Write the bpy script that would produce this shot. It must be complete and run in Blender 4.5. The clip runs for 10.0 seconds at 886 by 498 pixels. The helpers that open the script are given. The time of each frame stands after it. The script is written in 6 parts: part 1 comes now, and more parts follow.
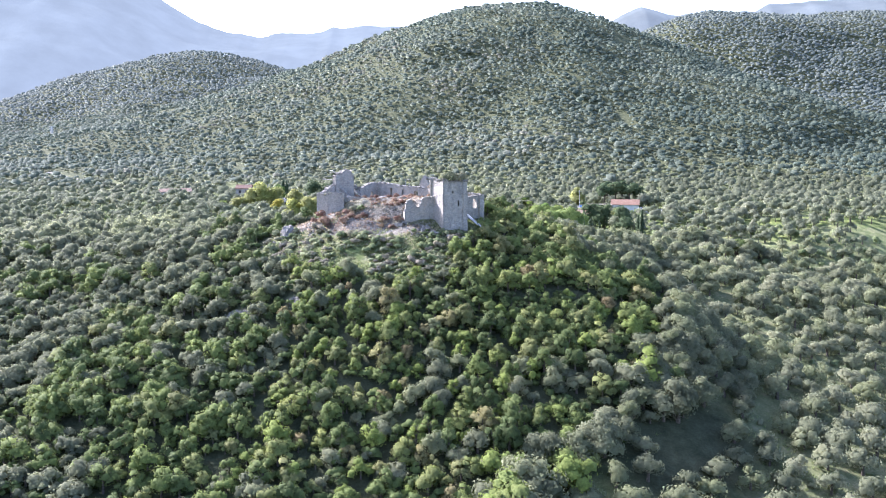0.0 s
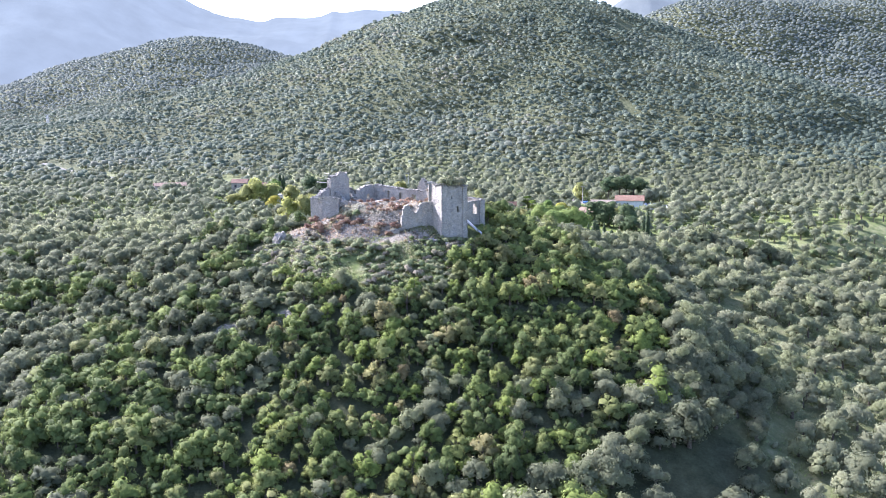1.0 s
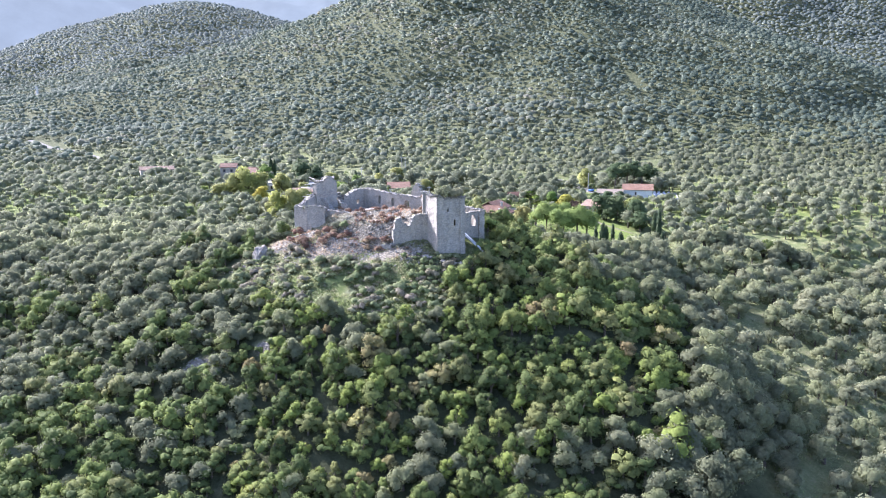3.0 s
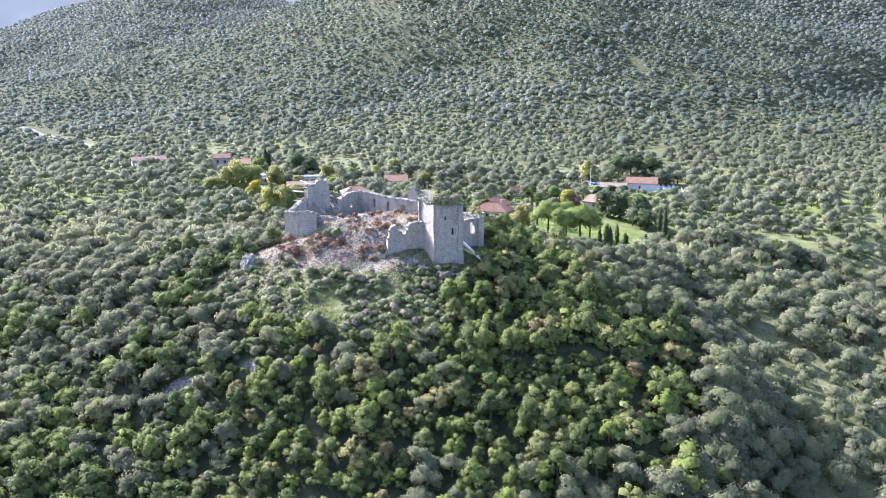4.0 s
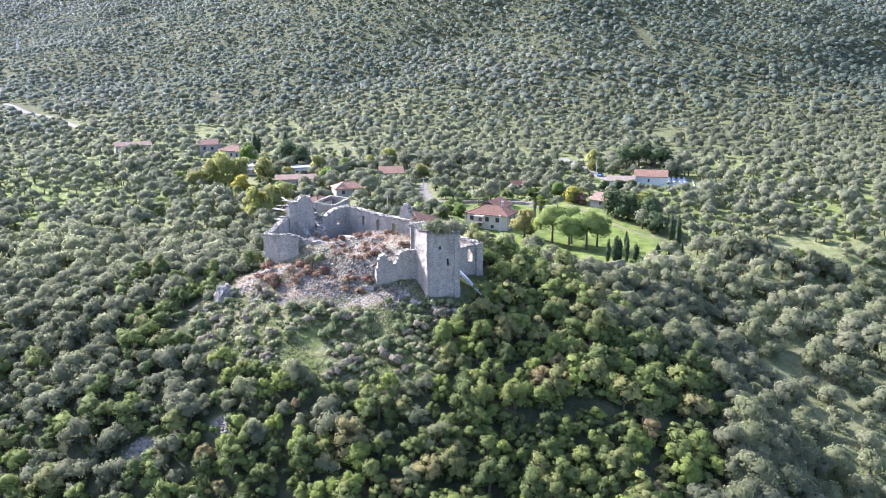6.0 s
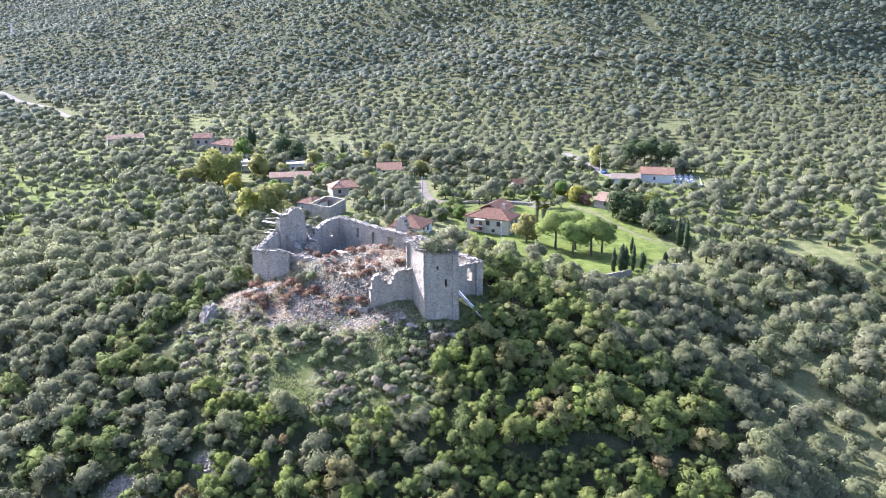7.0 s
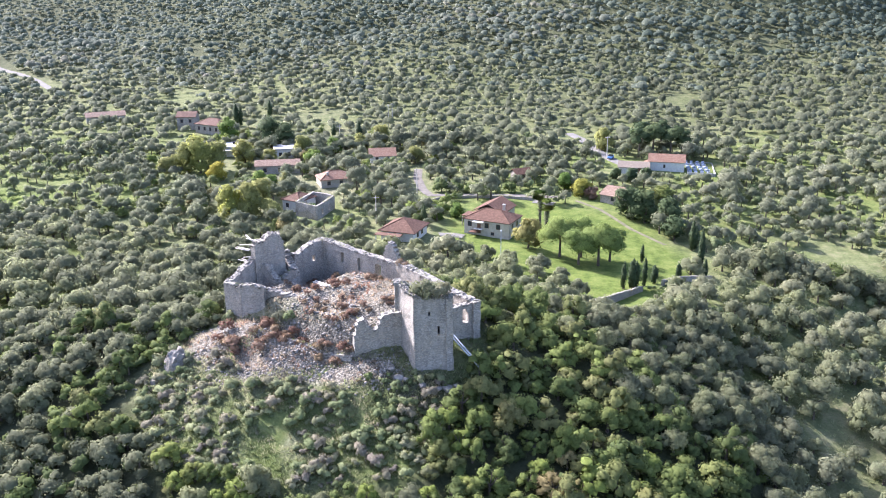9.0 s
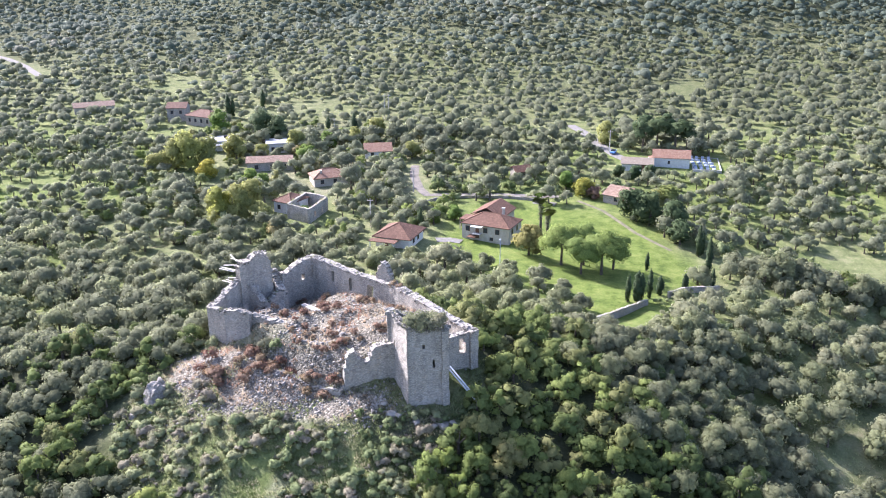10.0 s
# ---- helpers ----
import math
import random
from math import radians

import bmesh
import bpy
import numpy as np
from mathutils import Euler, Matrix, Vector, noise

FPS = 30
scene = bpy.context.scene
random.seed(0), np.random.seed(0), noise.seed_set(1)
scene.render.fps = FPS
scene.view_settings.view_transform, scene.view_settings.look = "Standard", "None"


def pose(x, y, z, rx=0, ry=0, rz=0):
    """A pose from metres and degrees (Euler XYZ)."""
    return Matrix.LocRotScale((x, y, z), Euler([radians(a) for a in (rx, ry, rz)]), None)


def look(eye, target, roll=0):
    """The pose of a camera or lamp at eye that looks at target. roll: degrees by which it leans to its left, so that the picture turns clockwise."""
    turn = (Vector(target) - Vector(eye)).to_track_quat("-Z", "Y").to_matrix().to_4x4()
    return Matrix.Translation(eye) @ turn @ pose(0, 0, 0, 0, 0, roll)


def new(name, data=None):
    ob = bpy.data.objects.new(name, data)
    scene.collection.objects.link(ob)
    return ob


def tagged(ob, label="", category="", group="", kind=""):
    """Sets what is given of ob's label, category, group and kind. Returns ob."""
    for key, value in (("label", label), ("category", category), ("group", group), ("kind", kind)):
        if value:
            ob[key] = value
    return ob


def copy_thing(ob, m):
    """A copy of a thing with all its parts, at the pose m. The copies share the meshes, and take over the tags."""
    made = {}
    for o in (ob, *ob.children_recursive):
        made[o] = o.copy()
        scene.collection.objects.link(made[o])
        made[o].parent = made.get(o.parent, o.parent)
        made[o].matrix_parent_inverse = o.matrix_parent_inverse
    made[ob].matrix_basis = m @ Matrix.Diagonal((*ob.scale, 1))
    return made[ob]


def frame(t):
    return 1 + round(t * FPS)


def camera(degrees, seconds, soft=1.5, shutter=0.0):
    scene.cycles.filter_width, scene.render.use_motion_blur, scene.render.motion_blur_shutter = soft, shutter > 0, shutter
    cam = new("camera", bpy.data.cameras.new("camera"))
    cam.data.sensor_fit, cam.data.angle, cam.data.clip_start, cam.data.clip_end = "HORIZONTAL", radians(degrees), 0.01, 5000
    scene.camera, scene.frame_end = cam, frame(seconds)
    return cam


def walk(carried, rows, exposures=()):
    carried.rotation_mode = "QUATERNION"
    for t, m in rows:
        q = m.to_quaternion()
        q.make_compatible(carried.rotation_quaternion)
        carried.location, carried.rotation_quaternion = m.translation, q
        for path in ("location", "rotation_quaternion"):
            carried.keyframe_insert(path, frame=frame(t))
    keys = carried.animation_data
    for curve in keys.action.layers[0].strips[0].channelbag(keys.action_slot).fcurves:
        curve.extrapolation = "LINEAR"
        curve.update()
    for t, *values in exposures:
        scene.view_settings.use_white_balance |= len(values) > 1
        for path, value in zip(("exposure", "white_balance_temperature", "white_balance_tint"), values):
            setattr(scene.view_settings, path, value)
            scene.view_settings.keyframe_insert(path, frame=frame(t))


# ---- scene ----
cam = camera(53.7, 10.0, soft=1.0)
METRES, EYE, TILT, LEAN, TURN = 112.0, 30.0, -6.5, 0.0, 0.0
ROWS = [
    (0.0, 0.0, 0.0, 0.0, 0.0, 0.0, -0.0),
    (0.5, 0.0025, 0.0403, 0.0251, 0.04, -0.51, 0.04),
    (1.0, 0.0051, 0.0811, 0.0502, 0.08, -1.03, 0.09),
    (1.5, 0.0078, 0.1226, 0.0756, 0.1, -1.57, 0.12),
    (2.0, 0.0106, 0.1645, 0.1008, 0.13, -2.12, 0.15),
    (2.5, 0.0134, 0.2065, 0.1264, 0.15, -2.77, 0.16),
    (4.0, 0.0212, 0.3351, 0.203, 0.15, -4.8, 0.21),
    (4.5, 0.0238, 0.3781, 0.2287, 0.16, -5.47, 0.22),
    (5.0, 0.0261, 0.4181, 0.253, 0.16, -6.09, 0.22),
    (5.5, 0.0288, 0.4616, 0.2789, 0.16, -6.7, 0.24),
    (7.0, 0.0366, 0.5929, 0.356, 0.27, -8.55, 0.22),
    (7.5, 0.0393, 0.6365, 0.3818, 0.28, -9.36, 0.24),
    (8.0, 0.0419, 0.6808, 0.4074, 0.26, -10.18, 0.26),
    (8.5, 0.0445, 0.7249, 0.4331, 0.27, -10.98, 0.27),
    (9.0, 0.0469, 0.7694, 0.4587, 0.26, -11.79, 0.28),
    (9.5, 0.0495, 0.8136, 0.4849, 0.24, -12.59, 0.29),
    (10.0, 0.0518, 0.8585, 0.51, 0.2, -13.38, 0.31),
]
walk(cam, [(t, pose(0, 0, EYE, TILT, LEAN, TURN) @ pose(METRES * x, METRES * y, METRES * z, 90 + pitch, roll, yaw)) for t, x, y, z, yaw, pitch, roll in ROWS],
     exposures=[(0.0, 2.36, 5450, 24), (2.5, 2.31, 5480, 24), (5.0, 2.27, 5510, 24), (10.0, 2.12, 5690, 24)])

# ---- light ----
SUN_EL = 35.5
SUN_AZ = -51.0          # degrees clockwise from +y
world = bpy.data.worlds.new("daylight")
scene.world = world
world.use_nodes = True
wn = world.node_tree.nodes
wl = world.node_tree.links
sky = wn.new("ShaderNodeTexSky")
sky.sky_type = "NISHITA"
sky.sun_disc = False
sky.sun_elevation = radians(SUN_EL)
sky.sun_rotation = radians(SUN_AZ)
sky.air_density = 1.0
sky.dust_density = 3.0
sky.altitude = 50
wn["Background"].inputs["Strength"].default_value = 0.122
wl.new(sky.outputs["Color"], wn["Background"].inputs["Color"])
sun_data = bpy.data.lights.new("sun", "SUN")
sun_data.energy = 3.8
sun_data.angle = radians(0.53)
sun_data.color = (1.0, 0.96, 0.89)
sun = new("sun", sun_data)
_se, _sa = radians(SUN_EL), radians(SUN_AZ)
SUN_DIR = Vector((math.sin(_sa) * math.cos(_se), math.cos(_sa) * math.cos(_se), math.sin(_se)))
sun.matrix_basis = look(SUN_DIR * 300, (0, 0, 0))



# ---- materials ----
def mat(name, rough=0.9):
    m = bpy.data.materials.new(name)
    m.use_nodes = True
    b = m.node_tree.nodes["Principled BSDF"]
    b.inputs["Roughness"].default_value = rough
    b.inputs["Specular IOR Level"].default_value = 0.05 if rough >= 0.9 else 0.2
    return m, m.node_tree.nodes, m.node_tree.links, b


def ramp(n, stops):
    r = n.new("ShaderNodeValToRGB")
    while len(r.color_ramp.elements) < len(stops):
        r.color_ramp.elements.new(0.5)
    for e, (p, c) in zip(r.color_ramp.elements, stops):
        e.position, e.color = p, (*c, 1)
    return r


def tex_noise(n, l, vec, scale, detail=4.0, rough=0.55):
    t = n.new("ShaderNodeTexNoise")
    t.inputs["Scale"].default_value = scale
    t.inputs["Detail"].default_value = detail
    t.inputs["Roughness"].default_value = rough
    if vec is not None:
        l.new(vec, t.inputs["Vector"])
    return t


def mix_col(n, l, fac, a, b, mode="MIX"):
    x = n.new("ShaderNodeMix")
    x.data_type, x.blend_type = "RGBA", mode
    for sock, v in ((x.inputs[0], fac), (x.inputs[6], a), (x.inputs[7], b)):
        if isinstance(v, (int, float)):
            sock.default_value = v
        elif isinstance(v, tuple):
            sock.default_value = (*v, 1)
        else:
            l.new(v, sock)
    return x.outputs[2]


def math_node(n, l, op, a, b=0.0, clamp=False):
    x = n.new("ShaderNodeMath")
    x.operation, x.use_clamp = op, clamp
    for sock, v in ((x.inputs[0], a), (x.inputs[1], b)):
        if isinstance(v, (int, float)):
            sock.default_value = v
        else:
            l.new(v, sock)
    return x.outputs[0]


def attr(n, name):
    a = n.new("ShaderNodeAttribute")
    a.attribute_name = name
    return a.outputs["Fac"]


def bump(n, l, b, height, strength, dist):
    x = n.new("ShaderNodeBump")
    x.inputs["Strength"].default_value, x.inputs["Distance"].default_value = strength, dist
    l.new(height, x.inputs["Height"])
    l.new(x.outputs[0], b.inputs["Normal"])


def position(n):
    return n.new("ShaderNodeNewGeometry").outputs["Position"]


def leaf_mat(name, stops, translucent=0.3, stand=False, grain=1.5, spread=0.3):
    """Foliage: hue by tree, brightness by leaf cluster and spray, some light through the leaves."""
    m, n, l, b = mat(name, 0.75)
    b.inputs["Specular IOR Level"].default_value = 0.08
    if stand:
        pick = attr(n, "tint")
    else:
        pick = n.new("ShaderNodeObjectInfo").outputs["Random"]
    r = ramp(n, stops)
    l.new(pick, r.inputs[0])
    geo = n.new("ShaderNodeNewGeometry")
    spray = tex_noise(n, l, geo.outputs["Position"], grain, 4, 0.7)
    lo, hi = 1 - spread, 1 + spread
    sr = ramp(n, [(0.32, (lo, lo, lo * 0.97)), (0.68, (hi, hi, hi * 0.95))])
    l.new(spray.outputs[0], sr.inputs[0])
    c = mix_col(n, l, 1.0, r.outputs[0], sr.outputs[0], "MULTIPLY")
    var = math_node(n, l, "ADD", math_node(n, l, "MULTIPLY", geo.outputs["Random Per Island"], 0.2), 0.9)
    v = n.new("ShaderNodeHueSaturation")
    l.new(var, v.inputs["Value"])
    l.new(c, v.inputs["Color"])
    l.new(v.outputs[0], b.inputs["Base Color"])
    t = n.new("ShaderNodeBsdfTranslucent")
    l.new(v.outputs[0], t.inputs["Color"])
    mx = n.new("ShaderNodeMixShader")
    mx.inputs[0].default_value = translucent
    l.new(b.outputs[0], mx.inputs[1])
    l.new(t.outputs[0], mx.inputs[2])
    l.new(mx.outputs[0], n["Material Output"].inputs["Surface"])
    return m


OLIVE = [(0.0, (0.140, 0.150, 0.090)), (0.4, (0.196, 0.206, 0.126)), (0.75, (0.206, 0.222, 0.116)), (1.0, (0.232, 0.236, 0.146))]
OAK = [(0.0, (0.075, 0.098, 0.036)), (0.2, (0.118, 0.146, 0.048)), (0.4, (0.148, 0.182, 0.052)), (0.55, (0.170, 0.172, 0.070)), (0.7, (0.165, 0.202, 0.052)), (0.86, (0.184, 0.222, 0.054)), (0.94, (0.205, 0.192, 0.080)), (1.0, (0.210, 0.165, 0.080))]
# Hill scrub: blue raised in the leaf colour to stand for haze.
HAZY_MAQUIS = [(0.0, (0.108, 0.133, 0.100)), (0.5, (0.145, 0.168, 0.125)), (0.85, (0.174, 0.192, 0.145)), (1.0, (0.207, 0.203, 0.155))]
M_OLIVE = leaf_mat("olive_foliage", OLIVE, 0.6, grain=2.0, spread=0.22)
M_OLIVE_S = leaf_mat("olive_foliage_stand", OLIVE, 0.6, stand=True, grain=2.0, spread=0.22)
# Olives of the plain: OLIVE shifted paler and bluer, haze in the colour.
HAZY_OLIVE = [(0.0, (0.155, 0.168, 0.106)), (0.4, (0.202, 0.215, 0.142)), (0.75, (0.202, 0.220, 0.134)), (1.0, (0.240, 0.248, 0.168))]
M_HAZY_OLIVE_S = leaf_mat("hazy_olive_foliage_stand", HAZY_OLIVE, 0.68, stand=True, grain=1.6, spread=0.24)
M_OAK = leaf_mat("oak_foliage", OAK, 0.42, spread=0.26)
M_OAK_S = leaf_mat("oak_foliage_stand", OAK, 0.42, stand=True, spread=0.26)
M_HAZY_MAQUIS_S = leaf_mat("hazy_maquis_foliage_stand", HAZY_MAQUIS, 0.55, stand=True, grain=0.8, spread=0.26)
# Far scrub: the air's haze put into a paler, bluer leaf colour.
M_HAZY_SCRUB_S = leaf_mat("hazy_scrub_stand", [(0.0, (0.125, 0.146, 0.13)), (1.0, (0.18, 0.2, 0.172))], 0.55, stand=True, grain=0.5, spread=0.25)
M_PINE = leaf_mat("pine_foliage", [(0, (0.16, 0.21, 0.06)), (1, (0.2, 0.245, 0.07))], 0.45, grain=2.2)
M_DARKPINE = leaf_mat("dark_pine_foliage", [(0, (0.055, 0.08, 0.036)), (1, (0.08, 0.105, 0.045))], 0.35)
M_CYPRESS = leaf_mat("cypress_foliage", [(0, (0.035, 0.052, 0.025)), (1, (0.055, 0.075, 0.032))], 0.2)
M_YELLOW = leaf_mat("autumn_yellow_foliage", [(0, (0.26, 0.27, 0.10)), (0.5, (0.28, 0.28, 0.10)), (0.8, (0.27, 0.29, 0.085)), (1, (0.36, 0.32, 0.06))], 0.6)
M_GREEN = leaf_mat("fruit_tree_foliage", [(0, (0.09, 0.14, 0.03)), (1, (0.14, 0.19, 0.04))])
M_FIG = leaf_mat("fading_fig_foliage", [(0, (0.21, 0.20, 0.075)), (1, (0.24, 0.22, 0.08))], 0.5)
M_RED = leaf_mat("dry_red_foliage", [(0, (0.17, 0.095, 0.068)), (0.5, (0.20, 0.13, 0.09)), (1, (0.23, 0.17, 0.10))], 0.3)
M_SHRUB = leaf_mat("low_shrub_foliage", [(0, (0.15, 0.16, 0.09)), (0.6, (0.19, 0.20, 0.115)), (1, (0.21, 0.20, 0.13))], 0.45)
M_SHRUB_S = leaf_mat("low_shrub_foliage_stand", [(0, (0.115, 0.145, 0.058)), (0.4, (0.18, 0.21, 0.1)), (0.72, (0.245, 0.255, 0.14)), (0.85, (0.24, 0.22, 0.15)), (1, (0.225, 0.195, 0.155))], 0.45, stand=True)
M_GRASS_S = leaf_mat("grass_tufts", [(0, (0.15, 0.19, 0.065)), (0.5, (0.21, 0.235, 0.105)), (1, (0.33, 0.30, 0.185))], 0.5, stand=True)
M_STRAW_S = leaf_mat("dry_weeds", [(0, (0.20, 0.11, 0.075)), (0.5, (0.29, 0.21, 0.14)), (1, (0.36, 0.30, 0.20))], 0.35, stand=True)


def bark_mat():
    m, n, l, b = mat("bark")
    p = position(n)
    t = tex_noise(n, l, p, 4.0, 6)
    r = ramp(n, [(0.3, (0.05, 0.04, 0.03)), (0.7, (0.15, 0.125, 0.10))])
    l.new(t.outputs[0], r.inputs[0])
    l.new(r.outputs[0], b.inputs["Base Color"])
    bump(n, l, b, t.outputs[0], 0.6, 0.05)
    return m


M_BARK = bark_mat()


def ground_mat():
    m, n, l, b = mat("hillside_ground", 0.95)
    p = position(n)
    big = tex_noise(n, l, p, 0.035, 4)
    mid = tex_noise(n, l, p, 0.35, 6, 0.65)
    fine = tex_noise(n, l, p, 2.6, 6, 0.7)
    dry = ramp(n, [(0.3, (0.095, 0.105, 0.050)), (0.5, (0.155, 0.160, 0.080)), (0.72, (0.235, 0.210, 0.132))])
    l.new(mid.outputs[0], dry.inputs[0])
    lush = ramp(n, [(0.3, (0.06, 0.09, 0.02)), (0.5, (0.115, 0.15, 0.034)), (0.72, (0.18, 0.20, 0.06))])
    l.new(mid.outputs[0], lush.inputs[0])
    earth = ramp(n, [(0.28, (0.115, 0.098, 0.075)), (0.5, (0.205, 0.184, 0.146)), (0.72, (0.31, 0.285, 0.235))])
    both = math_node(n, l, "ADD", math_node(n, l, "MULTIPLY", fine.outputs[0], 0.6), math_node(n, l, "MULTIPLY", mid.outputs[0], 0.4))
    l.new(both, earth.inputs[0])
    vo = n.new("ShaderNodeTexVoronoi")
    vo.inputs["Scale"].default_value = 3.2
    l.new(p, vo.inputs["Vector"])
    vs = n.new("ShaderNodeSeparateColor")
    l.new(vo.outputs["Color"], vs.inputs[0])
    vr = ramp(n, [(0.0, (0.5, 0.48, 0.46)), (0.6, (1.0, 0.98, 0.95)), (1.0, (1.5, 1.48, 1.45))])
    l.new(vs.outputs[0], vr.inputs[0])
    stony = mix_col(n, l, 0.85, earth.outputs[0], vr.outputs[0], "MULTIPLY")
    c = mix_col(n, l, attr(n, "lush"), dry.outputs[0], lush.outputs[0])
    c = mix_col(n, l, attr(n, "bare"), c, stony)
    # Nearly black: wild ground and litter, with shade between trees put in.
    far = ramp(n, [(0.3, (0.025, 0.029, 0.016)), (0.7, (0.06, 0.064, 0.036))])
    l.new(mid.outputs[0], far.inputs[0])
    c = mix_col(n, l, attr(n, "wild_shade"), c, far.outputs[0])
    f = ramp(n, [(0.3, (0.6, 0.6, 0.6)), (0.7, (1.25, 1.25, 1.25))])
    l.new(fine.outputs[0], f.inputs[0])
    c = mix_col(n, l, 0.8, c, f.outputs[0], "MULTIPLY")
    l.new(c, b.inputs["Base Color"])
    hgt = math_node(n, l, "ADD", fine.outputs[0], math_node(n, l, "MULTIPLY", math_node(n, l, "MULTIPLY", vo.outputs["Distance"], -1.2), attr(n, "bare")))
    bump(n, l, b, hgt, 0.9, 0.28)
    return m


M_GROUND = ground_mat()


def stone_mat(name="rubble_masonry", tone=0.76, plaster=0.35):
    """Coursed rubble: many small stones, pale mortar, weather stains."""
    m, n, l, b = mat(name, 0.92)
    p = position(n)
    mp = n.new("ShaderNodeMapping")
    mp.inputs["Scale"].default_value = (4.2, 4.2, 7.0)
    l.new(p, mp.inputs["Vector"])
    wob = tex_noise(n, l, p, 2.0, 3)
    add = n.new("ShaderNodeVectorMath")
    add.operation = "ADD"
    l.new(mp.outputs[0], add.inputs[0])
    l.new(wob.outputs["Color"], add.inputs[1])
    v = n.new("ShaderNodeTexVoronoi")
    l.new(add.outputs[0], v.inputs["Vector"])
    v.inputs["Scale"].default_value = 1.0
    e = n.new("ShaderNodeTexVoronoi")
    e.feature = "DISTANCE_TO_EDGE"
    l.new(add.outputs[0], e.inputs["Vector"])
    e.inputs["Scale"].default_value = 1.0
    sep = n.new("ShaderNodeSeparateColor")
    l.new(v.outputs["Color"], sep.inputs[0])
    st = ramp(n, [(0.0, tuple(tone * c for c in (0.285, 0.262, 0.228))), (0.5, tuple(tone * c for c in (0.415, 0.38, 0.326))),
                  (0.85, tuple(tone * c for c in (0.55, 0.51, 0.445))), (1.0, tuple(tone * c for c in (0.46, 0.37, 0.28)))])
    l.new(sep.outputs[0], st.inputs[0])
    joint = ramp(n, [(0.0, (1, 1, 1)), (0.10, (0, 0, 0))])
    l.new(e.outputs["Distance"], joint.inputs[0])
    c = mix_col(n, l, math_node(n, l, "MULTIPLY", joint.outputs[0], 0.75), st.outputs[0], tuple(tone * c for c in (0.34, 0.31, 0.265)))
    big = tex_noise(n, l, p, 0.45, 5, 0.6)
    pl = ramp(n, [(0.48, (0, 0, 0)), (0.62, (1, 1, 1))])
    l.new(big.outputs[0], pl.inputs[0])
    c = mix_col(n, l, math_node(n, l, "MULTIPLY", pl.outputs[0], plaster), c, tuple(tone * c for c in (0.50, 0.46, 0.39)))
    mps = n.new("ShaderNodeMapping")
    mps.inputs["Scale"].default_value = (1.3, 1.3, 0.22)
    l.new(p, mps.inputs["Vector"])
    streak = tex_noise(n, l, mps.outputs[0], 1.0, 5, 0.6)
    sr = ramp(n, [(0.35, (0.80, 0.80, 0.81)), (0.6, (1.05, 1.04, 1.02))])
    l.new(streak.outputs[0], sr.inputs[0])
    c = mix_col(n, l, 0.8, c, sr.outputs[0], "MULTIPLY")
    l.new(c, b.inputs["Base Color"])
    bump(n, l, b, e.outputs["Distance"], 0.9, 0.12)
    return m


M_STONE = stone_mat()
M_STONE_DARK = stone_mat("dark_masonry", 0.58, 0.1)
M_STONE_HOUSE = stone_mat("house_stonework", 0.72, 0.6)


def plain_mat(name, c1, c2, scale=1.5, rough=0.85, b_str=0.3):
    m, n, l, b = mat(name, rough)
    p = position(n)
    t = tex_noise(n, l, p, scale, 6, 0.65)
    r = ramp(n, [(0.3, c1), (0.7, c2)])
    l.new(t.outputs[0], r.inputs[0])
    l.new(r.outputs[0], b.inputs["Base Color"])
    bump(n, l, b, t.outputs[0], b_str, 0.05)
    return m


M_ROCK = plain_mat("loose_stone", (0.155, 0.138, 0.115), (0.315, 0.288, 0.246), 1.6)
M_HEAD = plain_mat("wall_head_stone", (0.125, 0.115, 0.095), (0.24, 0.222, 0.19), 1.3)
M_WHITE = plain_mat("whitewash", (0.43, 0.416, 0.382), (0.602, 0.586, 0.548))
M_CREAM = plain_mat("cream_render", (0.31, 0.28, 0.225), (0.42, 0.385, 0.315))
M_CONC = plain_mat("concrete", (0.272, 0.264, 0.248), (0.384, 0.376, 0.36))
M_GLASS_DARK, _n, _l, _b = mat("window_glass", 0.12)
_b.inputs["Base Color"].default_value = (0.03, 0.035, 0.04, 1)
M_WOOD = plain_mat("weathered_timber", (0.30, 0.27, 0.23), (0.55, 0.51, 0.45), 3.0)
M_BROWN = plain_mat("brown_painted_wood", (0.10, 0.05, 0.03), (0.16, 0.085, 0.05), 3.0)
M_METAL = plain_mat("galvanised_steel", (0.42, 0.44, 0.47), (0.58, 0.60, 0.63), 2.0, 0.5)
M_ROAD = plain_mat("pale_track", (0.125, 0.116, 0.102), (0.215, 0.202, 0.18), 0.8, 0.95)
M_TRACK = plain_mat("brown_dirt", (0.10, 0.095, 0.06), (0.19, 0.17, 0.115), 0.8, 0.95)
M_ASPHALT = plain_mat("grey_asphalt", (0.111, 0.0996, 0.084), (0.195, 0.174, 0.147), 0.8, 0.95)
M_BLUE = plain_mat("blue_paint", (0.10, 0.20, 0.42), (0.16, 0.30, 0.55), 2.0)
M_MARBLE = plain_mat("grey_white_marble", (0.12, 0.15, 0.20), (0.5, 0.53, 0.58), 1.1, 0.5)
M_RUBBER = plain_mat("black_rubber", (0.02, 0.02, 0.02), (0.03, 0.03, 0.03), 2.0)


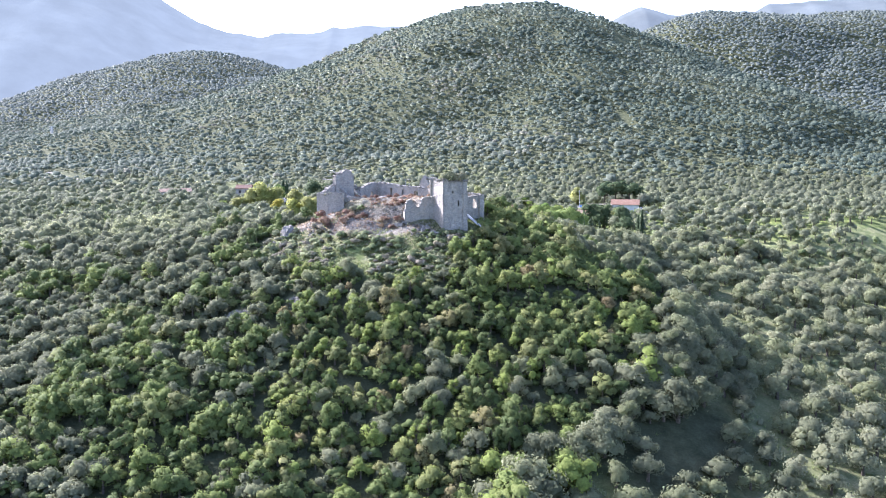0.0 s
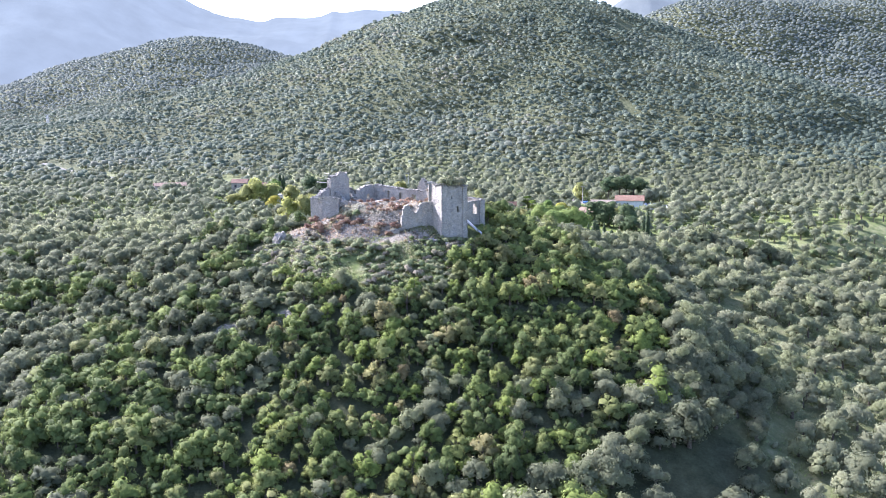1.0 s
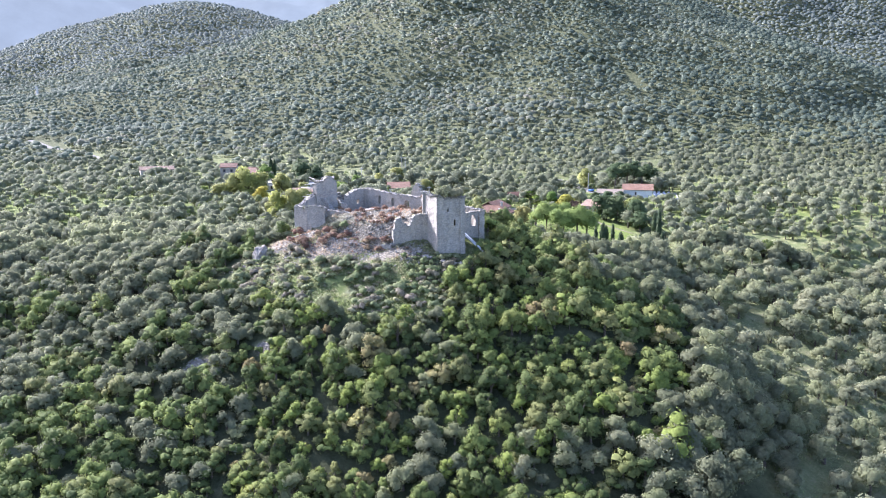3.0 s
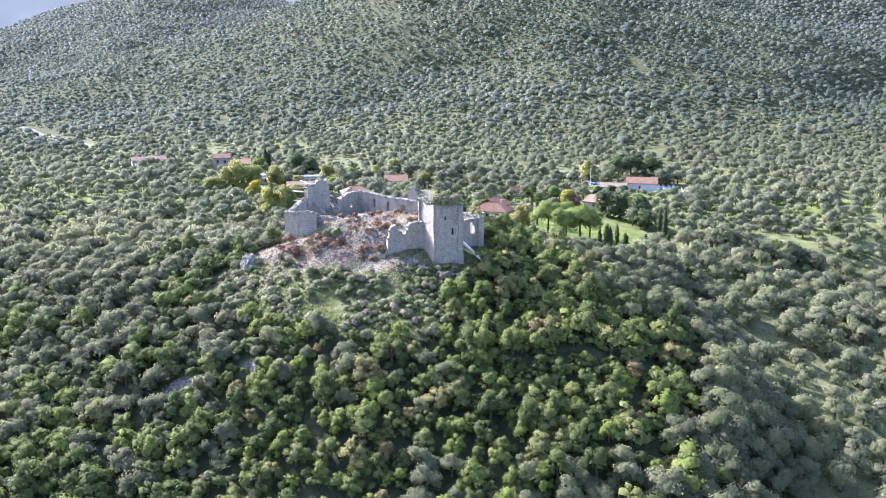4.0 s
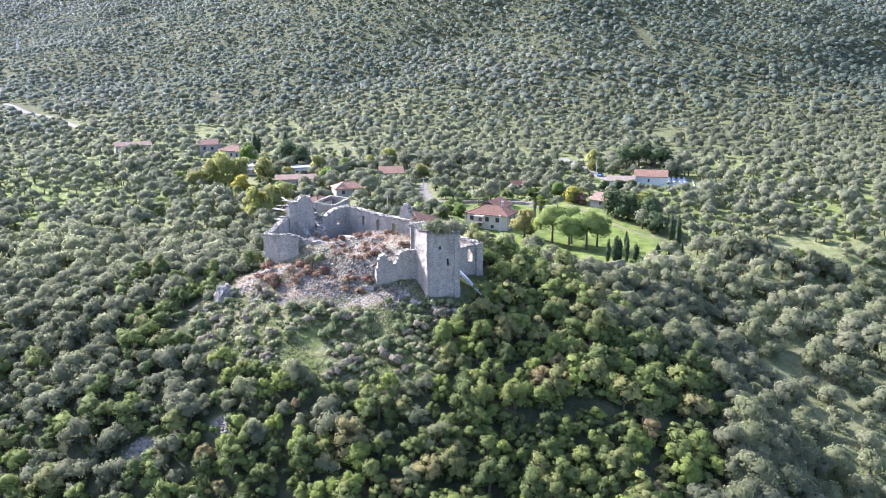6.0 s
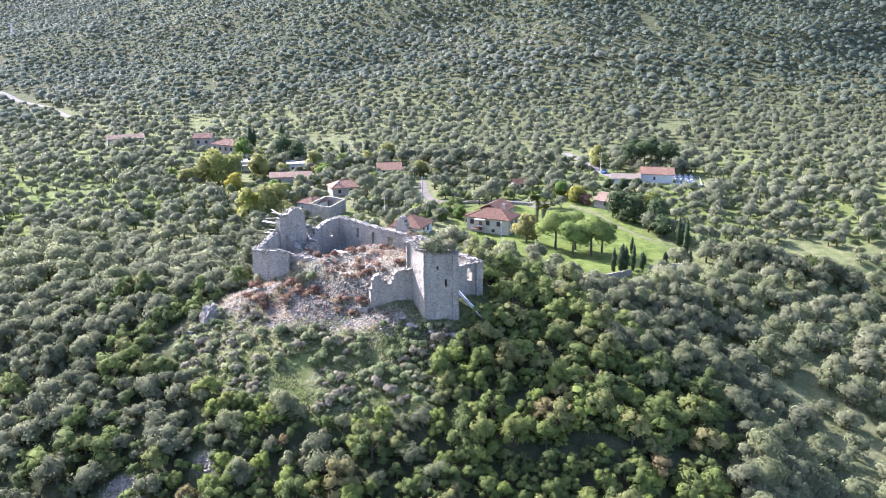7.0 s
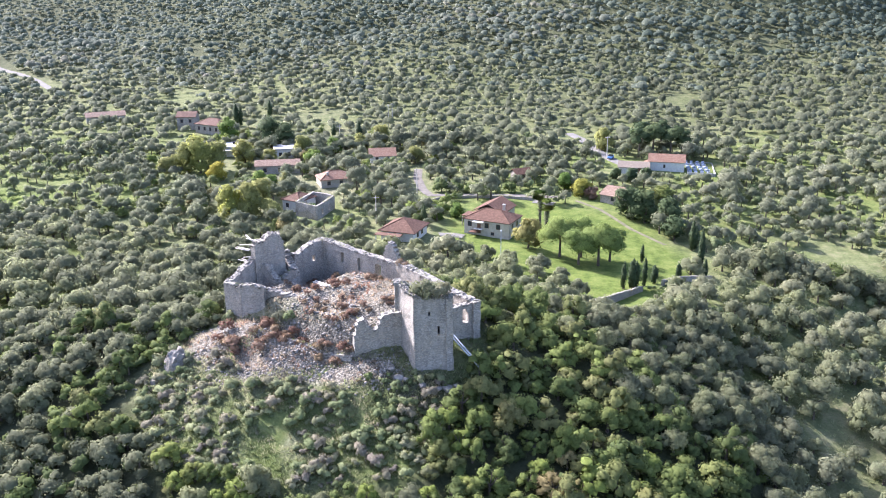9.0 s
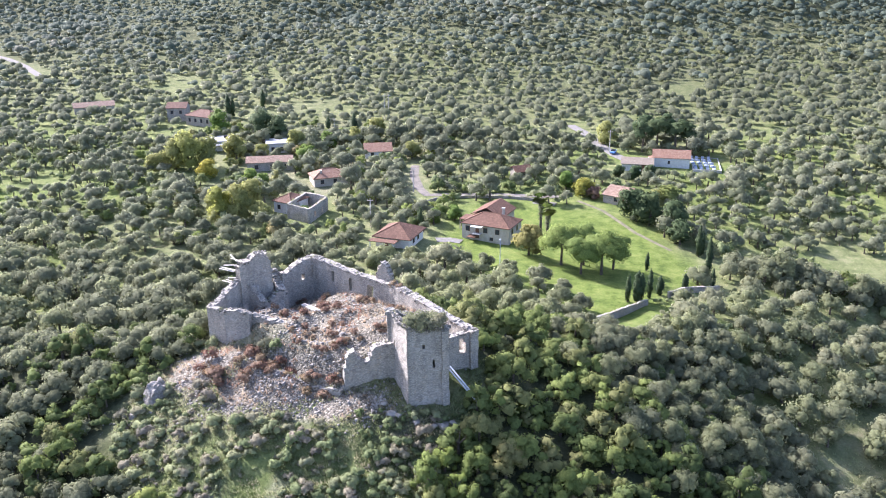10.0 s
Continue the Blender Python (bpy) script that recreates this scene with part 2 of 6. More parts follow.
def tile_mat(name, stops, angle_scale=16.0):
    """Clay roof tiles: rows of barrels, colour by patch."""
    m, n, l, b = mat(name, 0.85)
    tc = n.new("ShaderNodeTexCoord").outputs["Object"]
    t = tex_noise(n, l, tc, 1.4, 6, 0.7)
    r = ramp(n, stops)
    l.new(t.outputs[0], r.inputs[0])
    w = n.new("ShaderNodeTexWave")
    w.inputs["Scale"].default_value = 1.3
    w.inputs["Distortion"].default_value = 0.6
    l.new(tc, w.inputs["Vector"])
    s = ramp(n, [(0.0, (0.55, 0.55, 0.55)), (0.5, (1.1, 1.1, 1.1))])
    l.new(w.outputs[0], s.inputs[0])
    c = mix_col(n, l, 0.7, r.outputs[0], s.outputs[0], "MULTIPLY")
    l.new(c, b.inputs["Base Color"])
    bump(n, l, b, w.outputs[0], 0.6, 0.06)
    return m


M_TILE = tile_mat("red_clay_tiles", [(0.3, (0.075, 0.038, 0.024)), (0.5, (0.115, 0.059, 0.037)), (0.7, (0.169, 0.097, 0.065))])
M_TILE_OLD = tile_mat("weathered_clay_tiles", [(0.3, (0.122, 0.075, 0.050)), (0.5, (0.196, 0.128, 0.088)), (0.7, (0.290, 0.211, 0.155))])
M_TILE_PALE = tile_mat("pale_clay_tiles", [(0.3, (0.167, 0.085, 0.052)), (0.5, (0.229, 0.128, 0.082)), (0.7, (0.291, 0.200, 0.138))])
M_SHEET = tile_mat("grey_brown_roofing", [(0.3, (0.14, 0.108, 0.08)), (0.7, (0.22, 0.18, 0.135))])


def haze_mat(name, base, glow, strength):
    """Far ridges: haze of the air before them put into colour and glow."""
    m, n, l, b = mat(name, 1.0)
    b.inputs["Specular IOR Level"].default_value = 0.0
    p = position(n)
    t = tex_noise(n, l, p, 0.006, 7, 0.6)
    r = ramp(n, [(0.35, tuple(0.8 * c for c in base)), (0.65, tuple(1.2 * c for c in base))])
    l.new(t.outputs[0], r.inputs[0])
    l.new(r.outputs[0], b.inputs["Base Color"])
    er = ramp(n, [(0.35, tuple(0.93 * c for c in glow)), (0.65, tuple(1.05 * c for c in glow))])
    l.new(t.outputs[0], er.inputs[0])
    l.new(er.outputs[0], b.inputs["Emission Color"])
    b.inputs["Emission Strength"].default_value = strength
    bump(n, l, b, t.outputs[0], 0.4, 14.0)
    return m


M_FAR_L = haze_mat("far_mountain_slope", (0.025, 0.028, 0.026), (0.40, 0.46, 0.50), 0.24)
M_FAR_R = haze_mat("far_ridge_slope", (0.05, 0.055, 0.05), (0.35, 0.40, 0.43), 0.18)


# ---- ground ----
def smooth(t):
    t = np.clip(t, 0, 1)
    return t * t * (3 - 2 * t)


def gauss(x, y, cx, cy, sx, sy):
    return np.exp(-0.5 * (((x - cx) / sx) ** 2 + ((y - cy) / sy) ** 2))


def vnoise(x, y, scale, seed):
    """Smooth value noise on a lattice, from -1 to 1."""
    r = np.random.default_rng(seed).uniform(-1, 1, (64, 64))
    u, v = np.asarray(x) / scale + 1000.0, np.asarray(y) / scale + 1000.0
    i, j = np.floor(u).astype(int), np.floor(v).astype(int)
    f, g = smooth(u - i), smooth(v - j)
    a, b = r[i % 64, j % 64], r[(i + 1) % 64, j % 64]
    c, d = r[i % 64, (j + 1) % 64], r[(i + 1) % 64, (j + 1) % 64]
    return (a * (1 - f) + b * f) * (1 - g) + (c * (1 - f) + d * f) * g


def inside(x, y, poly):
    x, y = np.asarray(x, float), np.asarray(y, float)
    hit = np.zeros(x.shape, bool)
    for (x0, y0), (x1, y1) in zip(poly, poly[1:] + poly[:1]):
        c = (y0 > y) != (y1 > y)
        hit ^= c & (x < (x1 - x0) * (y - y0) / (y1 - y0 + 1e-9) + x0)
    return hit


LAWN = [(6, 344), (30, 346), (52, 334), (60, 320), (69, 297), (61, 287), (48, 276), (35, 263), (22, 284), (4, 303)]
APRON = [(-39.5, 228), (-45.5, 220.5), (-43, 210), (-31, 199), (-12, 195), (1, 198), (4.5, 207), (8.5, 214.5), (12.5, 225), (-2, 246), (-19, 254), (-33, 242.5)]
YARD = [(-34, 234), (-27, 231), (-10, 219), (-3, 222), (9, 225), (-4, 240), (-19, 252), (-30, 241)]


def blur_poly(x, y, poly, w):
    """Soft-edged share of a polygon."""
    s = np.zeros(np.shape(x))
    for k in range(9):
        a = k * 2.4
        r = w * (k / 8) ** 0.5
        s = s + inside(x + r * math.cos(a), y + r * math.sin(a), poly)
    return s / 9


def height(x, y):
    """The ground's height: plain, castle knoll, the hills behind."""
    x, y = np.asarray(x, float), np.asarray(y, float)
    ye = y - 0.8 * np.maximum(x - 30, 0) - 0.25 * np.maximum(-x - 70, 0)
    fall = np.clip((235 - ye) / 100, 0, 1.25)
    z = 1.5 - 30 * fall + 0.006 * np.clip(y - 260, 0, 400)
    z = z - 8 * gauss(x, y, 112, 285, 40, 45)
    z = z + 3.4 * gauss(x, y, 56, 192, 17, 24)
    sy = np.where(y > 215, 30.0, 40.0)
    z = z + 13 * gauss(x, y, -8, 215, 45, sy)
    d2 = ((x + 6) / 26) ** 2 + ((y - 230) / 20) ** 2
    z = z + 3.2 * np.exp(-d2 ** 2)
    # the open grove beyond the wood
    w = smooth((x - 50) / 20) * (1 - smooth((y - 245) / 35)) * smooth((y - 60) / 60)
    z = z * (1 - w) + (-15.2 - 0.157 * (x - 72.7) + 0.225 * (y - 212.9)) * w
    # wild hills
    z = z + 182 * gauss(x, y, 104, 1200, np.where(x < 104, 251.7, 229.4), 256) + 26 * smooth((y - 560) / 400) * smooth((2400 - y) / 600)
    z = z + 169.6 * gauss(x, y, -474.6, 1720, np.where(x < -474.6, 298.0, 261.6), 240)
    z = z + 354 * gauss(x, y, 1083, 2250, 513, 400) + 134 * gauss(x, y, 517, 1900, 200, 260)
    rough = smooth((y - 480) / 300)
    z = z + rough * (9 * vnoise(x, y, 120, 3) + 4 * vnoise(x, y, 45, 4))
    near = 1 - smooth((np.hypot(x, y - 200) - 90) / 60)
    z = z + near * (0.7 * vnoise(x, y, 14, 5) + 0.3 * vnoise(x, y, 5, 6))
    wall_d = np.abs((x + 3) * 0.6 + (y - 240) * 0.8) / 3.5
    z = z + (2.2 + 1.3 * np.exp(-(wall_d - 0.9) ** 2 / 0.8)) * blur_poly(x, y, YARD, 1.3) - 1.0 * np.exp(-(((x + 19) / 11) ** 2 + ((y - 221.5) / 4.5) ** 2))
    # the gully under the yard's broken edge
    away, along = -((x + 26.4) * 0.63 + (y - 232) * 0.77), ((x + 26.4) * 0.774 - (y - 232) * 0.633) / 21.3
    z = z - np.interp(along, [-0.06, 0.08, 0.35, 0.6, 0.85, 1.0], [0, 2.3, 2.6, 2.0, 0.9, 0]) * np.exp(-((away - 2.1) / 1.4) ** 2)
    # heaps of fallen stone in and before the castle
    z = z + 2.0 * gauss(x, y, -29, 226, 7.5, 4.0) + 1.2 * gauss(x, y, -19, 221, 4.5, 2.5) - 1.1 * gauss(x, y, -14.6, 217, 3.6, 2.2)
    heap = np.exp(-((((x + 14) / 16) ** 2 + ((y - 233) / 11) ** 2) ** 2))
    z = z + heap * (1.1 * vnoise(x, y, 5.0, 8) + 0.7 * vnoise(x, y, 2.6, 9) - 0.3) + 2.6 * np.exp(-(((x + 27.0) / 2.6) ** 2 + ((y - 240.2) / 2.4) ** 2)) + 1.2 * np.exp(-(((x + 23.0) / 3.0) ** 2 + ((y - 237.0) / 2.6) ** 2))
    return z


def fan(x, y):
    """The spread of fallen stone below the yard."""
    a = np.exp(-(((x + 20) / 13) ** 2 + ((y - 221) / 5) ** 2))
    b = 1.2 * np.exp(-(((x + 32.5) / 7.5) ** 2 + ((y - 227) / 5) ** 2))
    c = 0.9 * np.exp(-(((x + 10) / 7.5) ** 2 + ((y - 215.5) / 2.2) ** 2))
    return np.maximum(np.maximum(a, b), c)


def axis(parts):
    v = [np.arange(a, b, s) for a, b, s in parts]
    return np.unique(np.round(np.concatenate(v), 3))


gx = axis([(-4700, -1400, 300), (-1400, -500, 50), (-500, -150, 14), (-150, -50, 4), (-50, 16, 0.8), (16, 30, 2), (30, 150, 4), (150, 600, 16), (600, 1600, 50), (1600, 4701, 300)])
gy = axis([(-1500, 60, 120), (60, 185, 4), (185, 206, 1.5), (206, 254, 0.8), (254, 420, 4), (420, 700, 10), (700, 1300, 20), (1300, 2600, 50), (2600, 4701, 300)])
GX, GY = np.meshgrid(gx, gy)
GZ = height(GX, GY)
nx, ny = len(gx), len(gy)
ids = np.arange(nx * ny).reshape(ny, nx)
quads = np.stack([ids[:-1, :-1], ids[:-1, 1:], ids[1:, 1:], ids[1:, :-1]], -1).reshape(-1, 4)


def mesh_from(name, verts, faces, material, face_attr=None, point_attrs=None, flat=True, normals=None):
    """A mesh from arrays: faces all with the same number of corners."""
    me = bpy.data.meshes.new(name)
    verts = np.ascontiguousarray(verts, np.float32)
    faces = np.ascontiguousarray(faces, np.int32)
    k = faces.shape[1]
    me.vertices.add(len(verts))
    me.vertices.foreach_set("co", verts.ravel())
    me.loops.add(faces.size)
    me.loops.foreach_set("vertex_index", faces.ravel())
    me.polygons.add(len(faces))
    me.polygons.foreach_set("loop_start", np.arange(0, faces.size, k, dtype=np.int32))
    if not flat:
        me.polygons.foreach_set("use_smooth", np.ones(len(faces), bool))
    me.update(calc_edges=True)
    for key, vals in (face_attr or {}).items():
        me.attributes.new(key, "FLOAT", "FACE").data.foreach_set("value", np.ascontiguousarray(vals, np.float32))
    for key, vals in (point_attrs or {}).items():
        me.attributes.new(key, "FLOAT", "POINT").data.foreach_set("value", np.ascontiguousarray(vals, np.float32))
    if normals is not None:
        me.attributes.new("custom_normal", "FLOAT_VECTOR", "POINT").data.foreach_set("vector", np.ascontiguousarray(normals, np.float32).ravel())
    me.materials.append(material)
    return me


fx, fy = GX.ravel(), GY.ravel()
patch = smooth((vnoise(fx, fy, 22, 11) + 0.5 * vnoise(fx, fy, 7, 12) + 0.25) / 0.7)
plain_share = smooth((fy - 225) / 40) * (1 - smooth((fy - 560) / 120)) * (1 - 0.65 * smooth((fy - 380) / 80))
lush = np.clip(0.15 + plain_share * (0.22 + 0.5 * patch) * (1 - 0.35 * smooth((fx - 50) / 40) * (1 - smooth((fy - 320) / 60))) + 0.9 * blur_poly(fx, fy, LAWN, 4), 0, 1)
lush = np.maximum(lush * (1 - 0.5 * blur_poly(fx, fy, APRON, 5)), 0.4 * blur_poly(fx, fy, APRON, 5) * patch)
lush = np.maximum(lush, (0.35 + 0.4 * patch) * (1 - 0.75 * smooth((fx - 40) / 20)) * (1 - smooth((fy - 215) / 25)))
village = gauss(fx, fy, -42, 375, 38, 48)
lush = lush * (1 - 0.6 * village * (1 - blur_poly(fx, fy, LAWN, 4)))
lush = np.clip(lush + 0.3 * smooth((-fx - 60) / 40) * smooth((fy - 310) / 30) * (1 - smooth((fy - 440) / 60)), 0, 1)
bare = 0.95 * blur_poly(fx, fy, YARD, 3)
bare = np.maximum(bare, 0.5 * smooth((vnoise(fx, fy, 7, 65) + 0.5 * vnoise(fx, fy, 3, 66)) / 0.8) * blur_poly(fx, fy, APRON, 4))
bare = np.maximum(bare, 0.35 * village * smooth((vnoise(fx, fy, 12, 67) + 0.2) / 0.6))
bare = np.maximum(bare, smooth(1.6 * np.exp(-(((fx + 20) / 15) ** 2 + ((fy - 220) / 6.5) ** 2)) + 1.4 * np.exp(-(((fx + 32.5) / 8) ** 2 + ((fy - 227) / 5.5) ** 2)) + 0.9 * np.exp(-(((fx + 10) / 8) ** 2 + ((fy - 215.5) / 2.6) ** 2)) + 0.35 * vnoise(fx, fy, 5, 13) - 0.25))
bare = np.maximum(bare, 0.6 * smooth((vnoise(fx, fy, 30, 14) - 0.45) / 0.3) * (fx > 55) * (fy < 330))
EDGE_Y, EDGE_X = [110, 140, 151, 158, 164, 180, 194, 209, 222, 240, 252, 300], [0, 22, 34, 41, 46, 57, 63, 65, 64, 61, 57, 40]
SCREE = ((-44.5, 186.0, 2.3), (-32.5, 189.2, 1.6))
for _sx, _sy, _sr in SCREE:
    bare = np.maximum(bare, np.clip(1.5 - np.hypot(fx - _sx, fy - _sy) / _sr + 0.4 * vnoise(fx, fy, 2.5, 15), 0, 1))
wild_shade = 0.66 * smooth((fy - 520) / 150)
wild_shade = np.maximum(wild_shade, 0.42 * smooth((fy - 390) / 110) * (0.35 + 0.65 * smooth((fx + 90) / 120)))
# Wood floor: litter, darkened further for the shade between the trunks.
wild_shade = np.maximum(wild_shade, 0.9 * (1 - smooth((fy - 240) / 16)) * (1 - smooth((fx - (np.interp(fy, EDGE_Y, EDGE_X) - 3)) / 7)) * (1 - blur_poly(fx, fy, APRON, 3)) * (1 - np.clip(1.5 * bare, 0, 1)))
wild_shade = np.maximum(wild_shade, 0.12 * smooth((fx - 40) / 15) * (1 - smooth((fy - 225) / 40)) * (1 - smooth((fx - 130) / 30)))
# The glade's cast shade, put into the ground colour.
wild_shade = np.maximum(wild_shade, 0.95 * np.clip(1.6 - 0.9 * ((((fx - 43) * 0.8 - (fy - 153) * 0.6) ** 2 / 120 + ((fx - 43) * 0.6 + (fy - 153) * 0.8) ** 2 / 320)), 0, 1))
# Castle shadow below the tower, deepened in the ground colour.
wild_shade = np.maximum(wild_shade, 0.6 * blur_poly(fx, fy, [(-8, 217), (0, 215), (7, 216), (13, 221), (14, 208), (4, 203), (-6, 209)], 2.5))
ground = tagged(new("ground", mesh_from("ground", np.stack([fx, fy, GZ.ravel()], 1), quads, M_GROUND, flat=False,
                                        point_attrs={"lush": lush, "bare": bare, "wild_shade": wild_shade})),
                "grassy hillside and valley floor rising to wooded hills", "ground", kind="structure")


def gz(x, y):
    return float(height(x, y))


def far_ridge(name, label, profile, y0, depth, material):
    """A far range: crest given as (degrees from ahead, degrees above level) seen from the valley, folded by spurs."""
    az = np.array([p[0] for p in profile])
    el = np.array([p[1] for p in profile])
    a = np.radians(np.arange(az[0], az[-1] + 0.01, 0.12))
    e = np.radians(np.interp(np.degrees(a), az, el))
    e = e + np.radians(0.03) * vnoise(np.degrees(a), np.degrees(a) * 0, 0.9, 21) + np.radians(0.03) * vnoise(np.degrees(a), np.degrees(a) * 0 + 5, 0.3, 22)
    rows = []
    n = 26
    for k in range(n + 1):
        f = k / n
        y = y0 - depth * (1 - f)
        x = y0 * np.tan(a) * (0.82 + 0.18 * f)
        crest = 30 + (y0 / np.cos(a)) * np.tan(e)
        fold = 1 + 0.10 * np.sin(np.pi * f) * (vnoise(x, np.full_like(x, y), 420, 23) + 0.6 * vnoise(x, np.full_like(x, y), 160, 24))
        rows.append(np.stack([x, np.full_like(x, y) + 90 * vnoise(x, x * 0 + k * 40, 300, 25) * (1 - f), crest * f ** 0.8 * fold], 1))
    v = np.concatenate(rows)
    m = len(a)
    i = np.arange((n + 1) * m).reshape(n + 1, m)
    q = np.stack([i[:-1, :-1], i[:-1, 1:], i[1:, 1:], i[1:, :-1]], -1).reshape(-1, 4)
    return tagged(new(name, mesh_from(name, v, q, material, flat=False)), label, "mountain", kind="structure")


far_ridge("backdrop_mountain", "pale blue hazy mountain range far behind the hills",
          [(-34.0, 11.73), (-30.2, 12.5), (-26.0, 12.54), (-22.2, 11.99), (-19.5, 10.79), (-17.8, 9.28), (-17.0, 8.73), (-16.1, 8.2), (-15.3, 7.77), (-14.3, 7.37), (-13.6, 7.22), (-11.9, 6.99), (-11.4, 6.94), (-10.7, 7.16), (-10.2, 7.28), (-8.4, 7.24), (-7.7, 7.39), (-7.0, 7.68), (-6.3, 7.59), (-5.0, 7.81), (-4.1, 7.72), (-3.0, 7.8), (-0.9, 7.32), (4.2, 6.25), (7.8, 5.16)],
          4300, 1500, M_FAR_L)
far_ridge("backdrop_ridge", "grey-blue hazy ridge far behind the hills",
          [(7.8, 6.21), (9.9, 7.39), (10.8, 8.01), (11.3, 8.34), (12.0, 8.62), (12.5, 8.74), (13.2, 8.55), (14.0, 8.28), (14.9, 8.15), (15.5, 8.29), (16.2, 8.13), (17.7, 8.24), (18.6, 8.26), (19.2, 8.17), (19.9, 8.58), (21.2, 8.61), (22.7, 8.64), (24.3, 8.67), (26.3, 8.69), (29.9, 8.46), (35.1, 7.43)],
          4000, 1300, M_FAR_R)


# ---- building helpers ----
def part(name, bm, material, parent, label=""):
    me = bpy.data.meshes.new(name)
    bmesh.ops.recalc_face_normals(bm, faces=bm.faces)
    bm.to_mesh(me)
    bm.free()
    me.materials.append(material)
    ob = new(name, me)
    ob.parent = parent
    if label:
        tagged(ob, label)
    return ob


def thing(name, m, label, category, group=""):
    ob = new(name)
    ob.empty_display_size = 0.5
    ob.matrix_basis = m
    return tagged(ob, label, category, group)


def box(bm, x0, x1, y0, y1, z0, z1, bevel=0.0):
    r = bmesh.ops.create_cube(bm, size=1)
    bmesh.ops.scale(bm, vec=(x1 - x0, y1 - y0, z1 - z0), verts=r["verts"])
    bmesh.ops.translate(bm, vec=((x0 + x1) / 2, (y0 + y1) / 2, (z0 + z1) / 2), verts=r["verts"])
    if bevel:
        es = list({e for v in r["verts"] for e in v.link_edges})
        bmesh.ops.bevel(bm, geom=es, offset=bevel, segments=1, affect="EDGES")
    return bm


def box_bm(*a, bevel=0.0):
    return box(bmesh.new(), *a, bevel=bevel)


def tube(bm, pts, radii, sides=6):
    """A tapered tube along points."""
    rings = []
    for k, (p, r) in enumerate(zip(pts, radii)):
        p = Vector(p)
        d = (Vector(pts[min(k + 1, len(pts) - 1)]) - Vector(pts[max(k - 1, 0)])).normalized()
        u = d.orthogonal().normalized()
        w = d.cross(u)
        rings.append([bm.verts.new(p + r * (math.cos(2 * math.pi * i / sides) * u + math.sin(2 * math.pi * i / sides) * w)) for i in range(sides)])
    for a, b in zip(rings, rings[1:]):
        for i in range(sides):
            bm.faces.new((a[i], a[(i + 1) % sides], b[(i + 1) % sides], b[i]))
    bm.faces.new(rings[0][::-1])
    bm.faces.new(rings[-1])
    return bm


WALL_HEADS = []         # outer edge, inner edge along the broken tops


def ruin_wall(name, a, b, thick, base, tops, parent, material=None, holes=(), label="", step=0.35, ragged=0.35, seed=1, batter=0.0):
    """A ruined wall from a to b (plan), its outer face on the line and its thickness to the left of the way;
    tops: (share of length, height) knots; holes: (s0, s1, z0, z1) in metres."""
    a, b = Vector((*a, 0)), Vector((*b, 0))
    length = (b - a).length
    d = (b - a).normalized()
    nrm = Vector((-d.y, d.x, 0))
    n = max(2, int(length / step))
    r = np.random.default_rng(seed)
    ss = np.linspace(0, length, n + 1)
    top = np.interp(ss / length, [t[0] for t in tops], [t[1] for t in tops])
    jag = 0.35 * r.uniform(-1, 1, n + 1) + 0.65 * np.interp(ss, np.arange(0, length + 2.0, 1.3), r.uniform(-1, 1, len(np.arange(0, length + 2.0, 1.3))))
    top = top + ragged * jag
    zmax = max(top)
    m = int((zmax - base) / step) + 1
    zs = [base + j * step for j in range(m + 1)]
    bm = bmesh.new()
    verts = {}

    def vert(i, j, side):
        key = (i, j, side)
        if key not in verts:
            z = min(zs[j], top[i])
            off = thick * (1 if side else 0) + (batter * (z - base) * (1 if not side else 0))
            p = a + d * ss[i] + nrm * off
            p.z = z
            nz = noise.noise_vector(p * 1.1 + Vector((seed, 0, 0))) * 0.10 + noise.noise_vector(p * 0.35) * 0.12
            if z >= top[i] - 1e-6 and side:
                p.z -= 0.15 * abs(jag[i])
            verts[key] = bm.verts.new(p + nz)
        return verts[key]

    def solid(i, j):
        if i < 0 or j < 0 or i >= n or j >= m:
            return False
        if zs[j] >= min(top[i], top[i + 1]) - 0.02:
            return False
        s, z = (ss[i] + ss[i + 1]) / 2, zs[j] + step / 2
        return not any(h[0] < s < h[1] and h[2] < z < h[3] for h in holes)

    def face(*vs):
        if len(set(vs)) >= 3:
            try:
                bm.faces.new(vs)
            except ValueError:
                pass

    for i in range(n):
        for j in range(m):
            if not solid(i, j):
                continue
            p = [vert(i, j, 0), vert(i + 1, j, 0), vert(i + 1, j + 1, 0), vert(i, j + 1, 0)]
            q = [vert(i, j, 1), vert(i + 1, j, 1), vert(i + 1, j + 1, 1), vert(i, j + 1, 1)]
            face(*p)
            face(*q[::-1])
            if not solid(i, j + 1):
                face(p[3], p[2], q[2], q[3])
            if not solid(i, j - 1):
                face(p[1], p[0], q[0], q[1])
            if not solid(i - 1, j):
                face(p[0], p[3], q[3], q[0])
            if not solid(i + 1, j):
                face(p[2], p[1], q[1], q[2])
    for i in range(n + 1):
        p = a + d * ss[i]
        WALL_HEADS.append((p.x, p.y, p.x + nrm.x * thick, p.y + nrm.y * thick, float(top[i])))
    return part(name, bm, material or M_STONE, parent, label)


def unit(v):
    return v / (np.linalg.norm(v, axis=-1, keepdims=True) + 1e-6)


